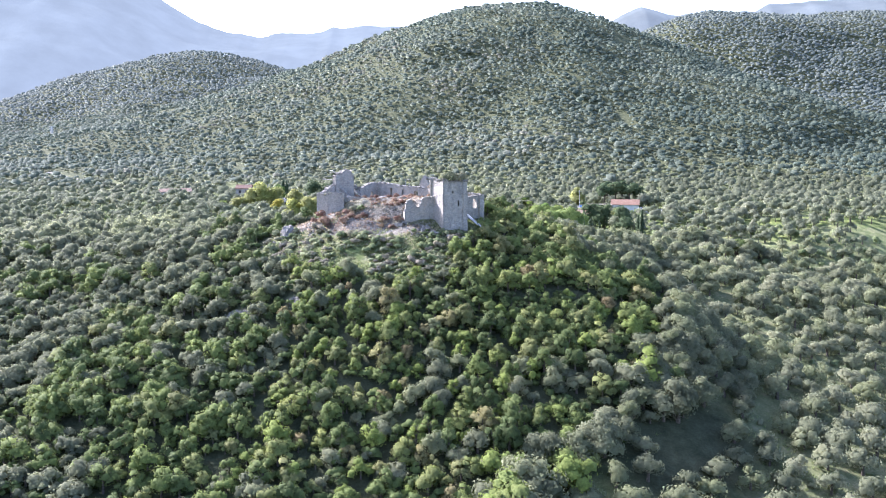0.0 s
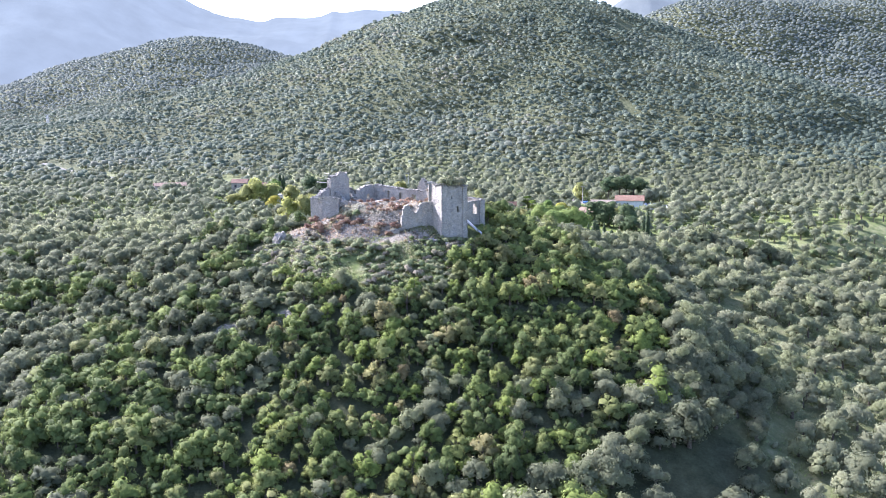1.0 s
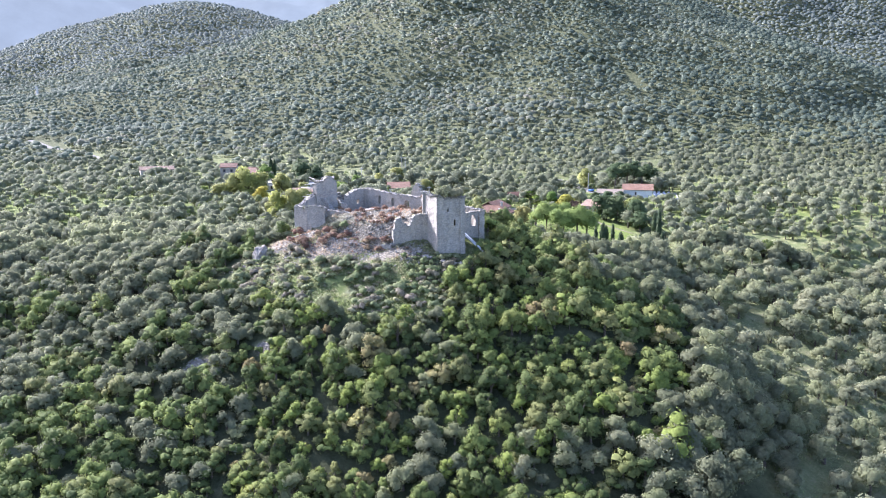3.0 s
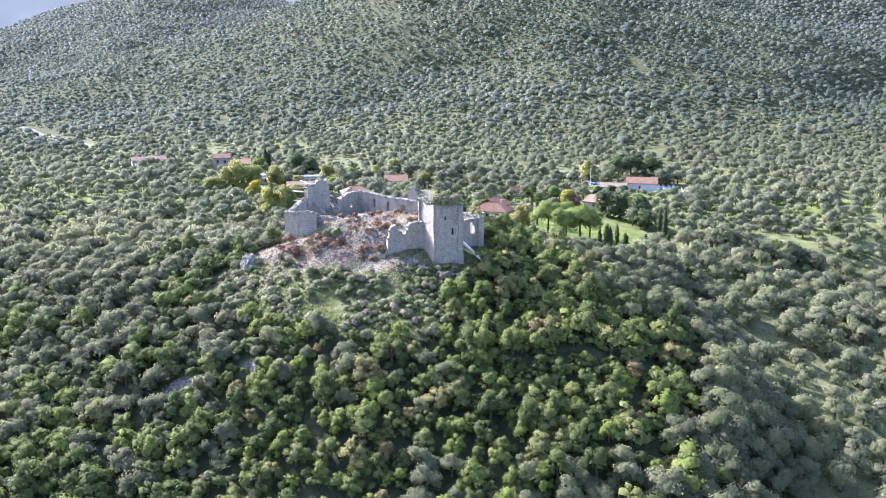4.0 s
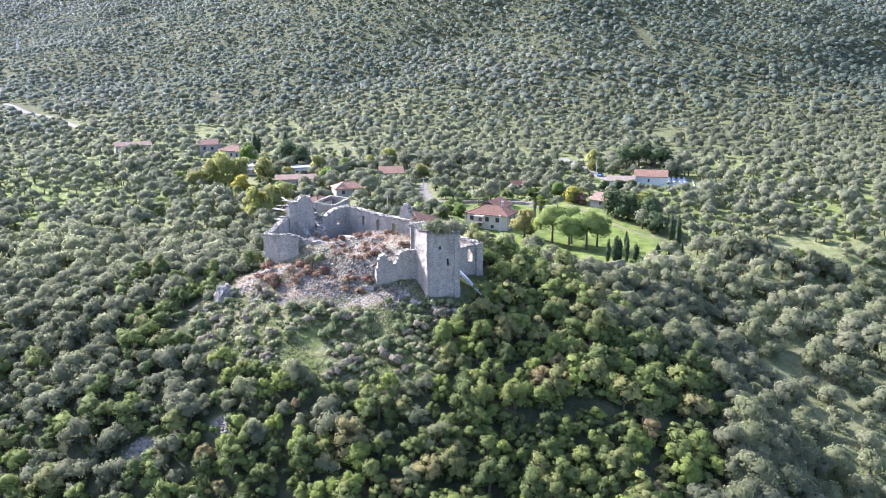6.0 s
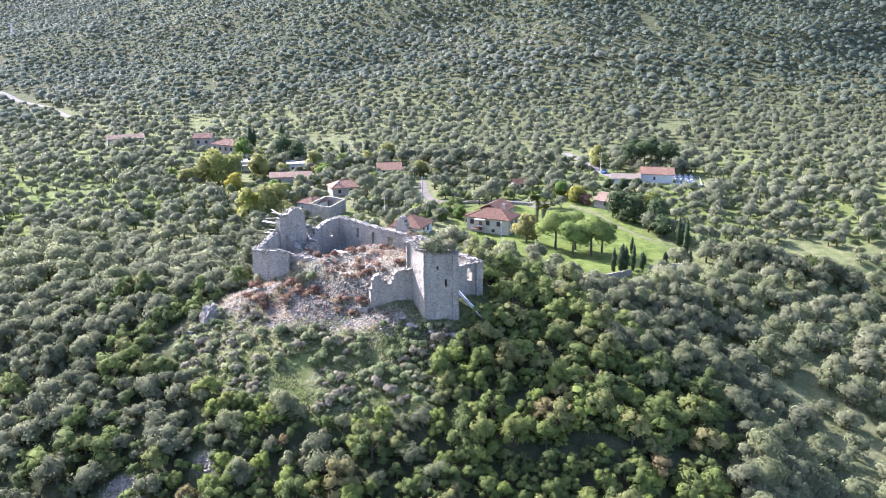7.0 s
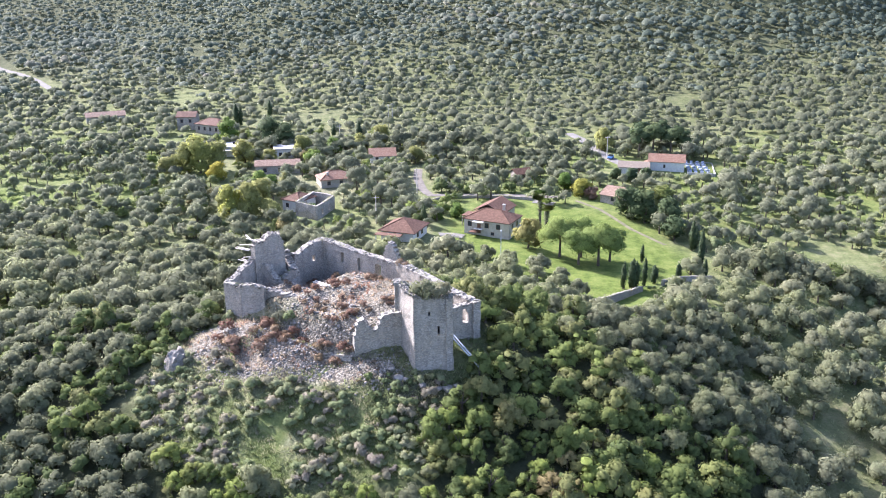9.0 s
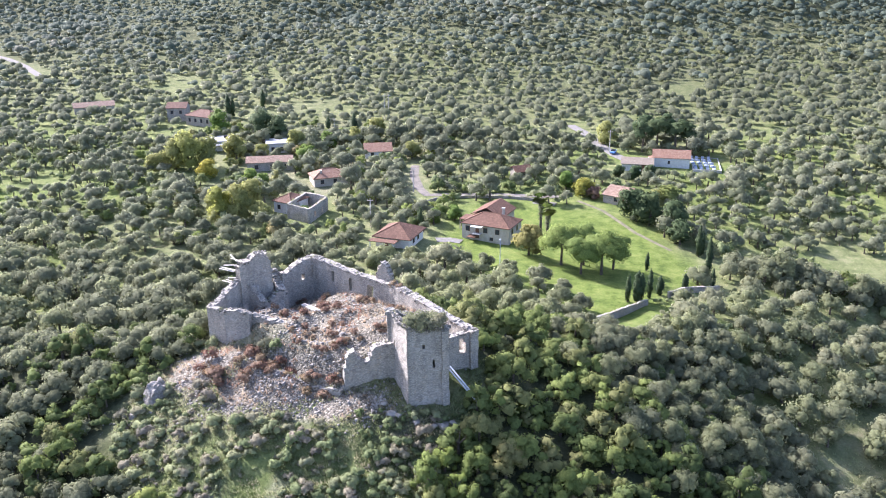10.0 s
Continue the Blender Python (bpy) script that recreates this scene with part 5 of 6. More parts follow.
# dark pines behind the chapel
for k, (x, y, s) in enumerate(((74.0, 401.0, 1.15), (79.5, 403.0, 1.35), (85.6, 402.0, 1.3), (90.0, 403.0, 1.05), (76.5, 408.0, 1.25), (83.5, 408.5, 1.2))):
    r = np.random.default_rng(120 + k)
    n = 16
    a, q = r.uniform(0, 6.28, n), np.sqrt(r.uniform(0.02, 1, n)) * 2.6
    c = np.stack([q * np.cos(a), q * np.sin(a), 5.0 + 4.6 * r.random(n) * (1 - 0.5 * q / 2.6)], 1)
    rad = r.uniform(1.0, 1.6, n)
    vf = merge(cores(r, c, rad, 0.85, 0.75), leaf_clusters(r, c, rad, 500, 0.36, 0.3, 0.75))
    tree("aleppo_pine", at(x, y, s), vf, M_DARKPINE, 8.5, 0.28, 1.4, "tall dark green pine behind the chapel", "tree", "pines behind the chapel", k, 4, 0.5)


def cypress(x, y, h, w, k):
    r = np.random.default_rng(200 + k)
    n = int(6 + h)
    z = np.linspace(0.5, h - 0.35, n)
    prof = w * np.clip(np.sin(np.pi * np.clip(0.16 + 0.84 * z / h, 0, 1)) ** 0.7, 0.12, 1)
    c = np.stack([r.normal(0, 0.08 * w, n), r.normal(0, 0.08 * w, n), z], 1)
    vf = merge(cores(r, c, prof, 0.9, 1.2), leaf_clusters(r, c, prof, int(40 * h), 0.22, 0.5, 1.2))
    tree("cypress", at(x, y), vf, M_CYPRESS, h * 0.5, 0.14, 0.2, "slender dark green cypress", "tree", "cypresses", k, 2, 0.5)


for k, (x, y, h, w) in enumerate(((-83.8, 459.1, 10, 1.3), (-82.2, 460.0, 9, 1.1), (-72.8, 475.4, 8.5, 1.2), (-29, 428.2, 8.5, 1.3), (-1.2, 321.7, 6.2, 0.9), (53.4, 296.9, 5.0, 0.5),
                                   (69.4, 309.8, 8.5, 0.95), (66.5, 292.0, 12.5, 0.85), (44.4, 274.5, 6.8, 0.6), (46.4, 274.6, 7.6, 1.0), (47.4, 276.0, 6.5, 1.0), (49.9, 278.2, 7.2, 0.6),
                                   (52.7, 280.7, 4.6, 0.9), (59.5, 285.2, 4.2, 0.7), (66.9, 289.0, 5.2, 0.6), (70.6, 311.5, 6.5, 0.9), (-40.0, 436.0, 5.5, 1.0))):
    cypress(x, y, h, w, k)


# palms
def palm(x, y, h, k):
    r = np.random.default_rng(300 + k)
    ob = thing("fan_palm", at(x, y), "tall fan palm with a skirt of dead fronds", "palm", "palms by the house")
    part("trunk", tube(bmesh.new(), [(0, 0, -0.3), (0.05, 0, h * 0.5), (0, 0, h)], [0.4, 0.32, 0.28], 8), M_BARK, ob)
    c = np.stack([np.zeros(7), np.zeros(7), np.linspace(h * 0.42, h - 0.6, 7)], 1)
    tri_part("dead_skirt", merge(cores(r, c, np.linspace(0.5, 0.85, 7), 0.9), leaf_clusters(r, c, np.linspace(0.55, 0.9, 7), 160, 0.3)), M_SHRUB, ob, "grey-brown skirt of dead fronds")
    vs = []
    for i in range(46):
        a, e = r.uniform(0, 6.28), r.uniform(-0.5, 1.35)
        d = np.array([math.cos(a) * math.cos(e), math.sin(a) * math.cos(e), math.sin(e)])
        side = np.cross(d, (0, 0, 1.0)) + 1e-3
        side /= np.linalg.norm(side)
        p0 = np.array([0, 0, h])
        tip = p0 + d * r.uniform(1.5, 2.1)
        for j in range(5):
            f = (j - 2) * 0.26
            vs += [p0 + d * 0.7, tip + side * f * 2.2 - np.array([0, 0, 0.25 * abs(f) + 0.25]), tip + side * (f + 0.2) * 2.0 - np.array([0, 0, 0.3])]
    v = np.array(vs)
    tri_part("fronds", (v, np.arange(len(v)).reshape(-1, 3), unit(v - np.array([0, 0, h - 0.8]))), M_GREEN, ob)


palm(30.2, 319.0, 9.6, 0)
palm(31.4, 313.6, 8.6, 1)

# olives standing on the lawn's edge
for k, (x, y, s) in enumerate(((26.5, 283.5, 1.6), (33.6, 269.2, 1.25), (9.5, 292.5, 1.2), (-2.5, 296.0, 1.2), (15.0, 294.5, 1.1), (29.5, 272.0, 1.4), (31.0, 278.5, 1.0), (3.5, 299.5, 1.1), (20.0, 288.0, 1.2))):
    r = np.random.default_rng(380 + k)
    tree("lawn_olive", at(x, y, s, r.uniform(0, 6.28)), crown(r, "olive", 700, 0.18), M_OLIVE, 2.3, 0.2, 0.9, "old grey-green olive tree at the lawn's edge", "tree", "olives on the lawn", k)
shrub_in = thing("shrub", at(-33.0, 333.5, 1.9), "green shrub growing inside the roofless house", "shrub")
tri_part("foliage", crown(np.random.default_rng(395), "bush", 380, 0.13, 0.7), M_GREEN, shrub_in)

# large single broadleaf trees in the village
SINGLES = ((-78.3, 381.0, 2.7, M_YELLOW, "tall yellowing poplar beside the houses"), (-73.5, 384.0, 2.2, M_YELLOW, "tall yellowing poplar beside the houses"),
           (-83.5, 382.5, 2.1, M_YELLOW, "tall yellowing poplar beside the houses"), (-45.0, 329.0, 1.4, M_YELLOW, "small bright yellow autumn tree"),
           (-51.0, 331.0, 2.0, M_YELLOW, "yellow-green autumn tree among the houses"), (-56.0, 330.5, 1.9, M_YELLOW, "yellow-green autumn tree among the houses"), (25.8, 303.2, 1.75, M_FIG, "broad fig tree beside the house"),
           (-55.0, 364.0, 1.3, M_GREEN, "bright green fruit tree among the houses"), (-50.0, 359.0, 1.2, M_GREEN, "bright green fruit tree among the houses"), (-42.0, 392.0, 1.6, M_GREEN, "bright green fruit tree among the houses"),
           (-49.0, 337.5, 1.9, M_YELLOW, "yellow-green autumn tree among the houses"), (-43.0, 327.0, 1.3, M_YELLOW, "bright yellow autumn shrub by the roofless house"), (-60.0, 338.0, 1.3, M_YELLOW, "yellow-green autumn tree among the houses"),
           (-70.0, 371.0, 1.6, M_YELLOW, "yellow-green autumn tree among the houses"), (-88.0, 378.0, 1.7, M_YELLOW, "yellow-green autumn tree among the houses"), (-47.0, 402.0, 1.8, M_YELLOW, "yellow-green autumn tree among the houses"), (-36.0, 408.0, 1.6, M_GREEN, "bright green fruit tree among the houses"), (-58.0, 395.0, 1.4, M_YELLOW, "yellow-green autumn tree among the houses"),
           (-62.0, 420.0, 2.4, M_DARKPINE, "dark green walnut tree behind the houses"), (-56.0, 416.0, 2.1, M_DARKPINE, "dark green walnut tree behind the houses"),
           (-82.0, 435.0, 1.9, M_GREEN, "bright green fruit tree among the houses"), (-66.0, 392.0, 1.9, M_YELLOW, "yellow-green autumn tree among the houses"), (-27.0, 412.0, 1.6, M_YELLOW, "yellow-green autumn tree among the houses"),
           (-6.0, 392.0, 1.5, M_YELLOW, "yellow-green autumn tree among the houses"), (-20.0, 420.0, 1.8, M_YELLOW, "yellow-green autumn tree among the houses"), (63.0, 413.0, 1.9, M_YELLOW, "yellow-green autumn tree among the houses"),
           (46.0, 352.0, 1.6, M_YELLOW, "yellow-green autumn tree among the houses"), (42.0, 358.0, 1.4, M_GREEN, "bright green fruit tree among the houses"), (70.0, 346.0, 1.5, M_OAK, "round dark citrus tree beside the lane"),
           (57.0, 333.0, 2.0, M_DARKPINE, "dark evergreen tree by the path"), (61.0, 329.5, 2.1, M_DARKPINE, "dark evergreen tree by the path"), (66.0, 324.0, 2.0, M_DARKPINE, "dark evergreen tree by the path"),
           (66.5, 317.0, 1.7, M_DARKPINE, "dark evergreen tree by the path"), (8.0, 329.0, 1.1, M_GREEN, "bright green fruit tree among the houses"), (2.5, 327.0, 1.0, M_GREEN, "bright green fruit tree among the houses"),
           (66.0, 345.0, 1.3, M_YELLOW, "yellow-green shrub beside the lane"), (60.5, 372.0, 1.0, M_DARKPINE, "dark evergreen tree by the shed"), (65.0, 369.0, 1.2, M_DARKPINE, "dark evergreen tree by the shed"),
           (70.0, 370.0, 1.1, M_DARKPINE, "dark evergreen tree by the shed"), (49.0, 349.5, 1.0, M_RED, "red autumn creeper on the old house"))
for k, (x, y, s, leaf, label) in enumerate(SINGLES):
    r = np.random.default_rng(400 + k)
    big = s > 1.7
    vf = crown(r, "full", int(420 * min(s, 2.2)), 0.34 / s ** 0.6)
    tree("poplar" if s > 2.3 and leaf is M_YELLOW else "broadleaf_tree", at(x, y, s, r.uniform(0, 6.28), s * (1.0 if big else 0.85), 0.35 * s), vf, leaf, 3.2, 0.16, 0.9, label, "tree", "", k)

# the row of big old olives above the terrace
for k, (x, y, s) in enumerate(((76.0, 301.0, 1.7), (79.5, 298.5, 2.0), (83.0, 300.0, 2.1), (85.5, 296.5, 2.2), (89.0, 297.5, 2.3), (92.0, 295.0, 2.0), (95.0, 297.0, 1.7), (99.5, 294.0, 1.9), (103.0, 292.5, 2.1), (106.5, 293.0, 1.8), (110.0, 290.0, 2.0))):
    r = np.random.default_rng(470 + k)
    tree("old_olive", at(x, y, s, r.uniform(0, 6.28)), crown(r, "olive", 620, 0.17), M_OAK if k == 7 else M_OLIVE, 2.3, 0.2, 0.9, "large old grey-green olive in a dense row above the terrace", "tree", "old olives above the terrace", k)

# shrubs on the tower and in the yard
for k, (x, y, z, s, leaf, label) in enumerate(((2.4, 217.4, 22.1, 1.5, M_SHRUB, "grey-green shrub growing on the tower top"), (4.6, 218.8, 22.0, 1.2, M_SHRUB, "grey-green shrub growing on the tower top"), (1.4, 216.6, 22.0, 1.75, M_SHRUB, "grey-green shrub growing on the tower top"), (0.4, 220.0, 21.5, 0.9, M_SHRUB, "grey-green shrub growing on the tower top"),
                                              (3.6, 217.2, 22.0, 1.6, M_SHRUB, "grey-green shrub growing on the tower top"), (2.6, 220.8, 21.4, 1.0, M_SHRUB, "grey-green shrub growing on the tower top"),
                                              (-2.9, 239.6, 18.9, 1.0, M_RED, "rust-red dry shrub on the wall head"), (-2.2, 238.8, 19.0, 0.7, M_RED, "rust-red dry shrub on the wall head"))):
    r = np.random.default_rng(500 + k)
    sh = thing("shrub", Matrix.LocRotScale((x, y, z), None, (s, s, s)), label, "shrub")
    tri_part("foliage", crown(r, "bush", 320, 0.13, 0.7), leaf, sh)

BUSH_T = []
for k in range(4):
    sh = thing("shrub", pose(0, 0, -500), "rust-red dry bush among the fallen stones", "shrub", "dry bushes in the ruin")
    tri_part("foliage", crown(np.random.default_rng(520 + k), "bush", 260, 0.14, 0.6), M_RED, sh)
    BUSH_T.append(sh)
r = np.random.default_rng(530)
count = 0
for k in range(400):
    x, y = r.uniform(-34, -1), r.uniform(214, 250)
    in_yard = inside(x, y, YARD)
    front = (x + 27) ** 2 / 80 + (y - 224) ** 2 / 16 < 1 or (x + 17) ** 2 / 60 + (y - 224.5) ** 2 / 9 < 1
    if not (in_yard or front) or (in_yard and not front and r.random() > 0.55):
        continue
    s = r.uniform(0.45, 1.0) if in_yard else r.uniform(0.7, 1.6)
    copy_thing(BUSH_T[k % 4], at(x, y, s, r.uniform(0, 6.28), s * 0.9))
    count += 1
    if count > 62:
        break
for k in range(24):
    f = r.random()
    x, y = -27 + 16 * f + r.uniform(-1.2, 1.2), 228.3 - 8.6 * f - r.uniform(0.2, 3.4)
    s = r.uniform(0.4, 1.05)
    copy_thing(BUSH_T[k % 4], at(x, y, s, r.uniform(0, 6.28), s * 0.8))
for sh in BUSH_T:
    for ch in list(sh.children):
        bpy.data.objects.remove(ch)
    bpy.data.objects.remove(sh)


# ---- rubble ----
def rubble(name, label, n, where, smin, smax, seed):
    r = np.random.default_rng(seed)
    P = []
    while len(P) < n:
        x, y = r.uniform(-50, 14, 4000), r.uniform(180, 254, 4000)
        ok = where(x, y, r.random(4000))
        P += list(zip(x[ok], y[ok]))
    P = np.array(P[:n])
    cube = np.array([(x, y, z) for x in (-1, 1) for y in (-1, 1) for z in (-1, 1)], float)
    cf = np.array([(0, 1, 3, 2), (4, 6, 7, 5), (0, 4, 5, 1), (2, 3, 7, 6), (0, 2, 6, 4), (1, 5, 7, 3)])
    size = smin + (smax - smin) * r.random(n) ** 5
    v = cube[None] * (1 + r.uniform(-0.35, 0.35, (n, 8, 3))) * size[:, None, None] * r.uniform(0.6, 1.25, (n, 1, 3))
    ang = r.uniform(0, 6.28, n)
    ca, sa = np.cos(ang)[:, None], np.sin(ang)[:, None]
    z = height(P[:, 0], P[:, 1])
    w = np.stack([v[..., 0] * ca - v[..., 1] * sa + P[:, 0][:, None], v[..., 0] * sa + v[..., 1] * ca + P[:, 1][:, None], v[..., 2] + (z + 0.1 * size)[:, None]], -1)
    f = (cf[None] + 8 * np.arange(n)[:, None, None]).reshape(-1, 4)
    return tagged(new(name, mesh_from(name, w.reshape(-1, 3), f, M_ROCK)), label, "rubble", kind="stuff")


def in_ruin(x, y, u):
    yard = 0.45 * blur_poly(x, y, YARD, 0.5)
    drift = np.clip(0.5 + 0.8 * vnoise(x, y, 3.6, 60) + 0.5 * vnoise(x, y, 1.5, 62), 0, 1) ** 2
    slope = np.maximum(np.exp(-(((x + 20) / 14) ** 2 + ((y - 221.5) / 5.5) ** 2)), 1.4 * np.exp(-(((x + 25) / 4) ** 2 + ((y - 239) / 4) ** 2)))
    slope = np.maximum(slope, 0.9 * np.exp(-(((x + 31) / 7.5) ** 2 + ((y - 226.5) / 4.5) ** 2)))
    foot = 0.8 * np.exp(-(((x + 9) / 8) ** 2 + ((y - 215.2) / 2.4) ** 2))
    scree = np.max([1.2 * np.exp(-(np.hypot(x - sx, y - sy) / sr) ** 4) for sx, sy, sr in SCREE], axis=0)
    return u < drift * np.maximum(np.maximum(np.maximum(0.4 * yard, slope), 1.3 * foot), scree)


rubble("fallen_stones", "pale grey fallen building stones and earth", 11000, in_ruin, 0.03, 0.19, 70)

# ---- vegetation too many to count ----
T_OLIVE = [crown(np.random.default_rng(600 + k), "olive", 900, 0.125) for k in range(8)]
T_OAK = [crown(np.random.default_rng(620 + k), "oak", 950, 0.125) for k in range(8)]
T_OLIVE_M = [crown(np.random.default_rng(640 + k), "olive_mid", 170, 0.17, 0.84) for k in range(5)]


def blob(seed, n, leaves, size):
    """A far crown: rounded domes with a few sprays, no undersides."""
    r = np.random.default_rng(seed)
    a, q = r.uniform(0, 6.28, n), (np.sqrt(r.random(n)) * 0.9 + 0.25 if n > 1 else np.zeros(n))
    c = np.stack([q * np.cos(a), q * np.sin(a), 1.5 + 0.7 * (1 - q / 1.5) + r.uniform(-0.3, 0.3, n)], 1)
    rad = r.uniform(1.0, 1.5, n)
    v, f, nn = cores(r, c, rad, 1.0)
    nn = unit(0.8 * nn + np.array([0, 0, 0.42]))
    return merge((v, f, nn), leaf_clusters(r, c, rad, leaves, size)) if leaves else (v, f, nn)


T_OLIVE_F = [blob(660 + k, 3, 18, 0.3) for k in range(6)]
T_MAQUIS = [blob(680 + k, 1, 6, 0.34) for k in range(6)]
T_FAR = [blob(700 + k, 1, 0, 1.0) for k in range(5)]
T_OLIVE_L = [crown(np.random.default_rng(606 + k), "olive_lite", 330, 0.165) for k in range(6)]
T_OAK_L = [crown(np.random.default_rng(626 + k), "oak_lite", 360, 0.16) for k in range(6)]

BUILT = [(-51, 333, 8), (-78, 381, 8), (16, 318, 15), (-6, 308, 13), (-34, 334, 11), (-40, 340, 7), (-31, 366, 9), (-52, 382, 10), (-53, 405, 6), (-74, 408, 8), (-103, 457, 7), (-92, 448, 9), (-17, 397, 8), (30, 371, 5),
         (58, 349, 9), (66, 384, 10), (79, 385, 10), (91, 385, 10), (85.5, 378, 9), (62.6, 377, 7), (51.3, 345, 9), (-34.6, 358, 10), (-142, 474, 9)]
LANES = [(-4.6, 384), (-4.6, 372), (-2.5, 358), (0, 351.5), (10, 351.8), (24, 351.6), (36, 350.5), (44, 347), (50, 339), (56, 323), (63, 312)]
WALLS = [[(34.7, 259.6), (48.7, 273.8)], [(54.5, 279.4), (59.3, 283.6), (68.4, 288.0)]]
LANES2 = [(54, 440), (58, 428), (61, 408), (64, 396), (67, 389)]
LANES3 = FAR_ROAD


def lane_dist(x, y, pts):
    best = np.full(np.shape(x), 1e9)
    for (x0, y0), (x1, y1) in zip(pts, pts[1:]):
        dx, dy = x1 - x0, y1 - y0
        t = np.clip(((x - x0) * dx + (y - y0) * dy) / (dx * dx + dy * dy), 0, 1)
        best = np.minimum(best, np.hypot(x - x0 - t * dx, y - y0 - t * dy))
    return best


def scatter(x0, x1, y0, y1, step, jitter, seed):
    r = np.random.default_rng(seed)
    X, Y = np.meshgrid(np.arange(x0, x1, step), np.arange(y0, y1, step))
    X = X + (np.arange(X.shape[0])[:, None] % 2) * step * 0.5
    X = X + r.uniform(-jitter, jitter, X.shape) * step
    Y = Y + r.uniform(-jitter, jitter, Y.shape) * step
    return X.ravel(), Y.ravel()


def open_ground(x, y):
    """Where nothing tall grows."""
    ok = np.abs(x - 3) < 0.53 * (y + 8) + 22
    ok &= ~inside(x, y, LAWN) & ~inside(x, y, APRON)
    for bx, by, br in BUILT:
        ok &= np.hypot(x - bx, np.where(y < by, (y - by) / 1.35, y - by)) > br * 0.88
    for w in WALLS:
        ok &= lane_dist(x, y, w) > 4.0
    ok &= lane_dist(x, y, [(-44, 216), (-39, 221), (-37.5, 226)]) > 3.4
    ok &= (lane_dist(x, y, LANES) > 3.5) & (lane_dist(x, y, LANES2) > 4) & (lane_dist(x, y, LANES3) > 6)
    return ok


def grove_edge(y):
    """Where the wood gives way to the open grove."""
    return np.interp(y, EDGE_Y, EDGE_X)


def glade(x, y):
    """The shaded clearing at the foot of the wood."""
    return ((x - 45) * 0.8 - (y - 153) * 0.6) ** 2 / 34 + ((x - 45) * 0.6 + (y - 153) * 0.8) ** 2 / 120 < 1


# the wooded knoll: oak and wild olive
X, Y = scatter(-150, 80, 122, 252, 3.0, 0.48, 801)
edge = grove_edge(Y) + 4 * vnoise(X, Y, 12, 31)
ok = open_ground(X, Y) & (X < edge) & (Y < 252 + 3 * vnoise(X, Y, 9, 32))
for sx, sy, sr in SCREE:
    ok &= np.hypot(X - sx, Y - sy) > sr + 1.2
X, Y = X[ok], Y[ok]
mixn = 0.6 * vnoise(X, Y, 22, 33) + 0.7 * vnoise(X, Y, 8, 34)
olive_bias = 0.12 * smooth((-X - 25) / 15) + 0.05 * smooth((Y - 195) / 30) * smooth((-X - 18) / 20) + 0.9 * smooth((X - np.interp(Y, [150, 175, 200, 215, 235, 250], [24, 38, 46, 42, 30, 22])) / 10) - 0.85 * ((X > 3) & (X < 31) & (Y > 168)) - 0.5 * ((X > 30) & (X < 46) & (Y > 165) & (Y < 222)) - 0.5 * ((np.abs(X + 5) < 26) & (Y < 184))
is_olive = mixn + olive_bias + R3.uniform(-0.55, 0.55, len(X)) > 0.0
size = (0.55 + 0.8 * R3.random(len(X)) ** 1.4) * (1 + 0.2 * vnoise(X, Y, 11, 35)) * np.where(is_olive, 1.12, 1.0)
size = size * np.where((grove_edge(Y) - X < 12) & (Y < 205), R3.uniform(1.15, 1.55, len(X)), 1.0) * np.where((grove_edge(Y) - X < 10) & (Y < 200), 1.3, 1.0)
size = np.minimum(size, np.where(grove_edge(Y) - X < 12, 2.1, 1.4))
# the right-hand grove, set out in rows
X2, Y2 = scatter(15, 190, 128, 300, 6.2, 0.3, 802)
ok = open_ground(X2, Y2) & (X2 > grove_edge(Y2) + np.where(Y2 < 175, 1.0, -1.0)) & (~glade(X2, Y2) | (R3.random(len(X2)) < 0.12)) & (vnoise(X2, Y2, 30, 36) > -0.97)
X2, Y2 = X2[ok], Y2[ok]
S2 = R3.uniform(1.2, 1.75, len(X2)) * (1 + 0.2 * vnoise(X2, Y2, 25, 37))
ox, oy, osz = np.concatenate([X[is_olive], X2]), np.concatenate([Y[is_olive], Y2]), np.concatenate([size[is_olive], S2])
kx, ky, ksz = X[~is_olive], Y[~is_olive], size[~is_olive]


def single_and_stand(name, xs, ys, ss, templates, light, leaf, leaf_stand, label, stand_name, stand_label, near, seed, h, r0):
    """The nearest trees as things of their own, the rest as one stand."""
    order = np.argsort((xs - near[0]) ** 2 + 0.8 * (ys - near[1]) ** 2)
    first, rest = order[:290], order[290:]
    r = np.random.default_rng(seed)
    models = []
    for k, vf in enumerate(templates):
        models.append(tree(name, pose(0, 0, -400), vf, leaf, h, r0, 0.9, label, "tree", name + "s on the knoll", seed + k))
    for i, j in enumerate(first):
        s = float(ss[j])
        copy_thing(models[i % len(models)], at(float(xs[j]), float(ys[j]), s, r.uniform(0, 6.28), s * r.uniform(0.85, 1.15), 0.1))
    for mo in models:
        for ch in list(mo.children):
            bpy.data.objects.remove(ch)
        bpy.data.objects.remove(mo)
    stand(stand_name, stand_label, "trees", light, xs[rest], ys[rest], ss[rest], leaf_stand, seed + 50, sink=0.1, trunk=h * 0.6,
          tint=np.clip(r.random(len(rest)) * np.where((xs[rest] > 5) & (ys[rest] > 203) & (xs[rest] < 50), 0.45, np.where(xs[rest] < -35, 0.55, 1.0)) + 0.15 * (xs[rest] > 62) + 0.15 * ((xs[rest] > 5) & (ys[rest] > 203) & (xs[rest] < 36)), 0, 1))


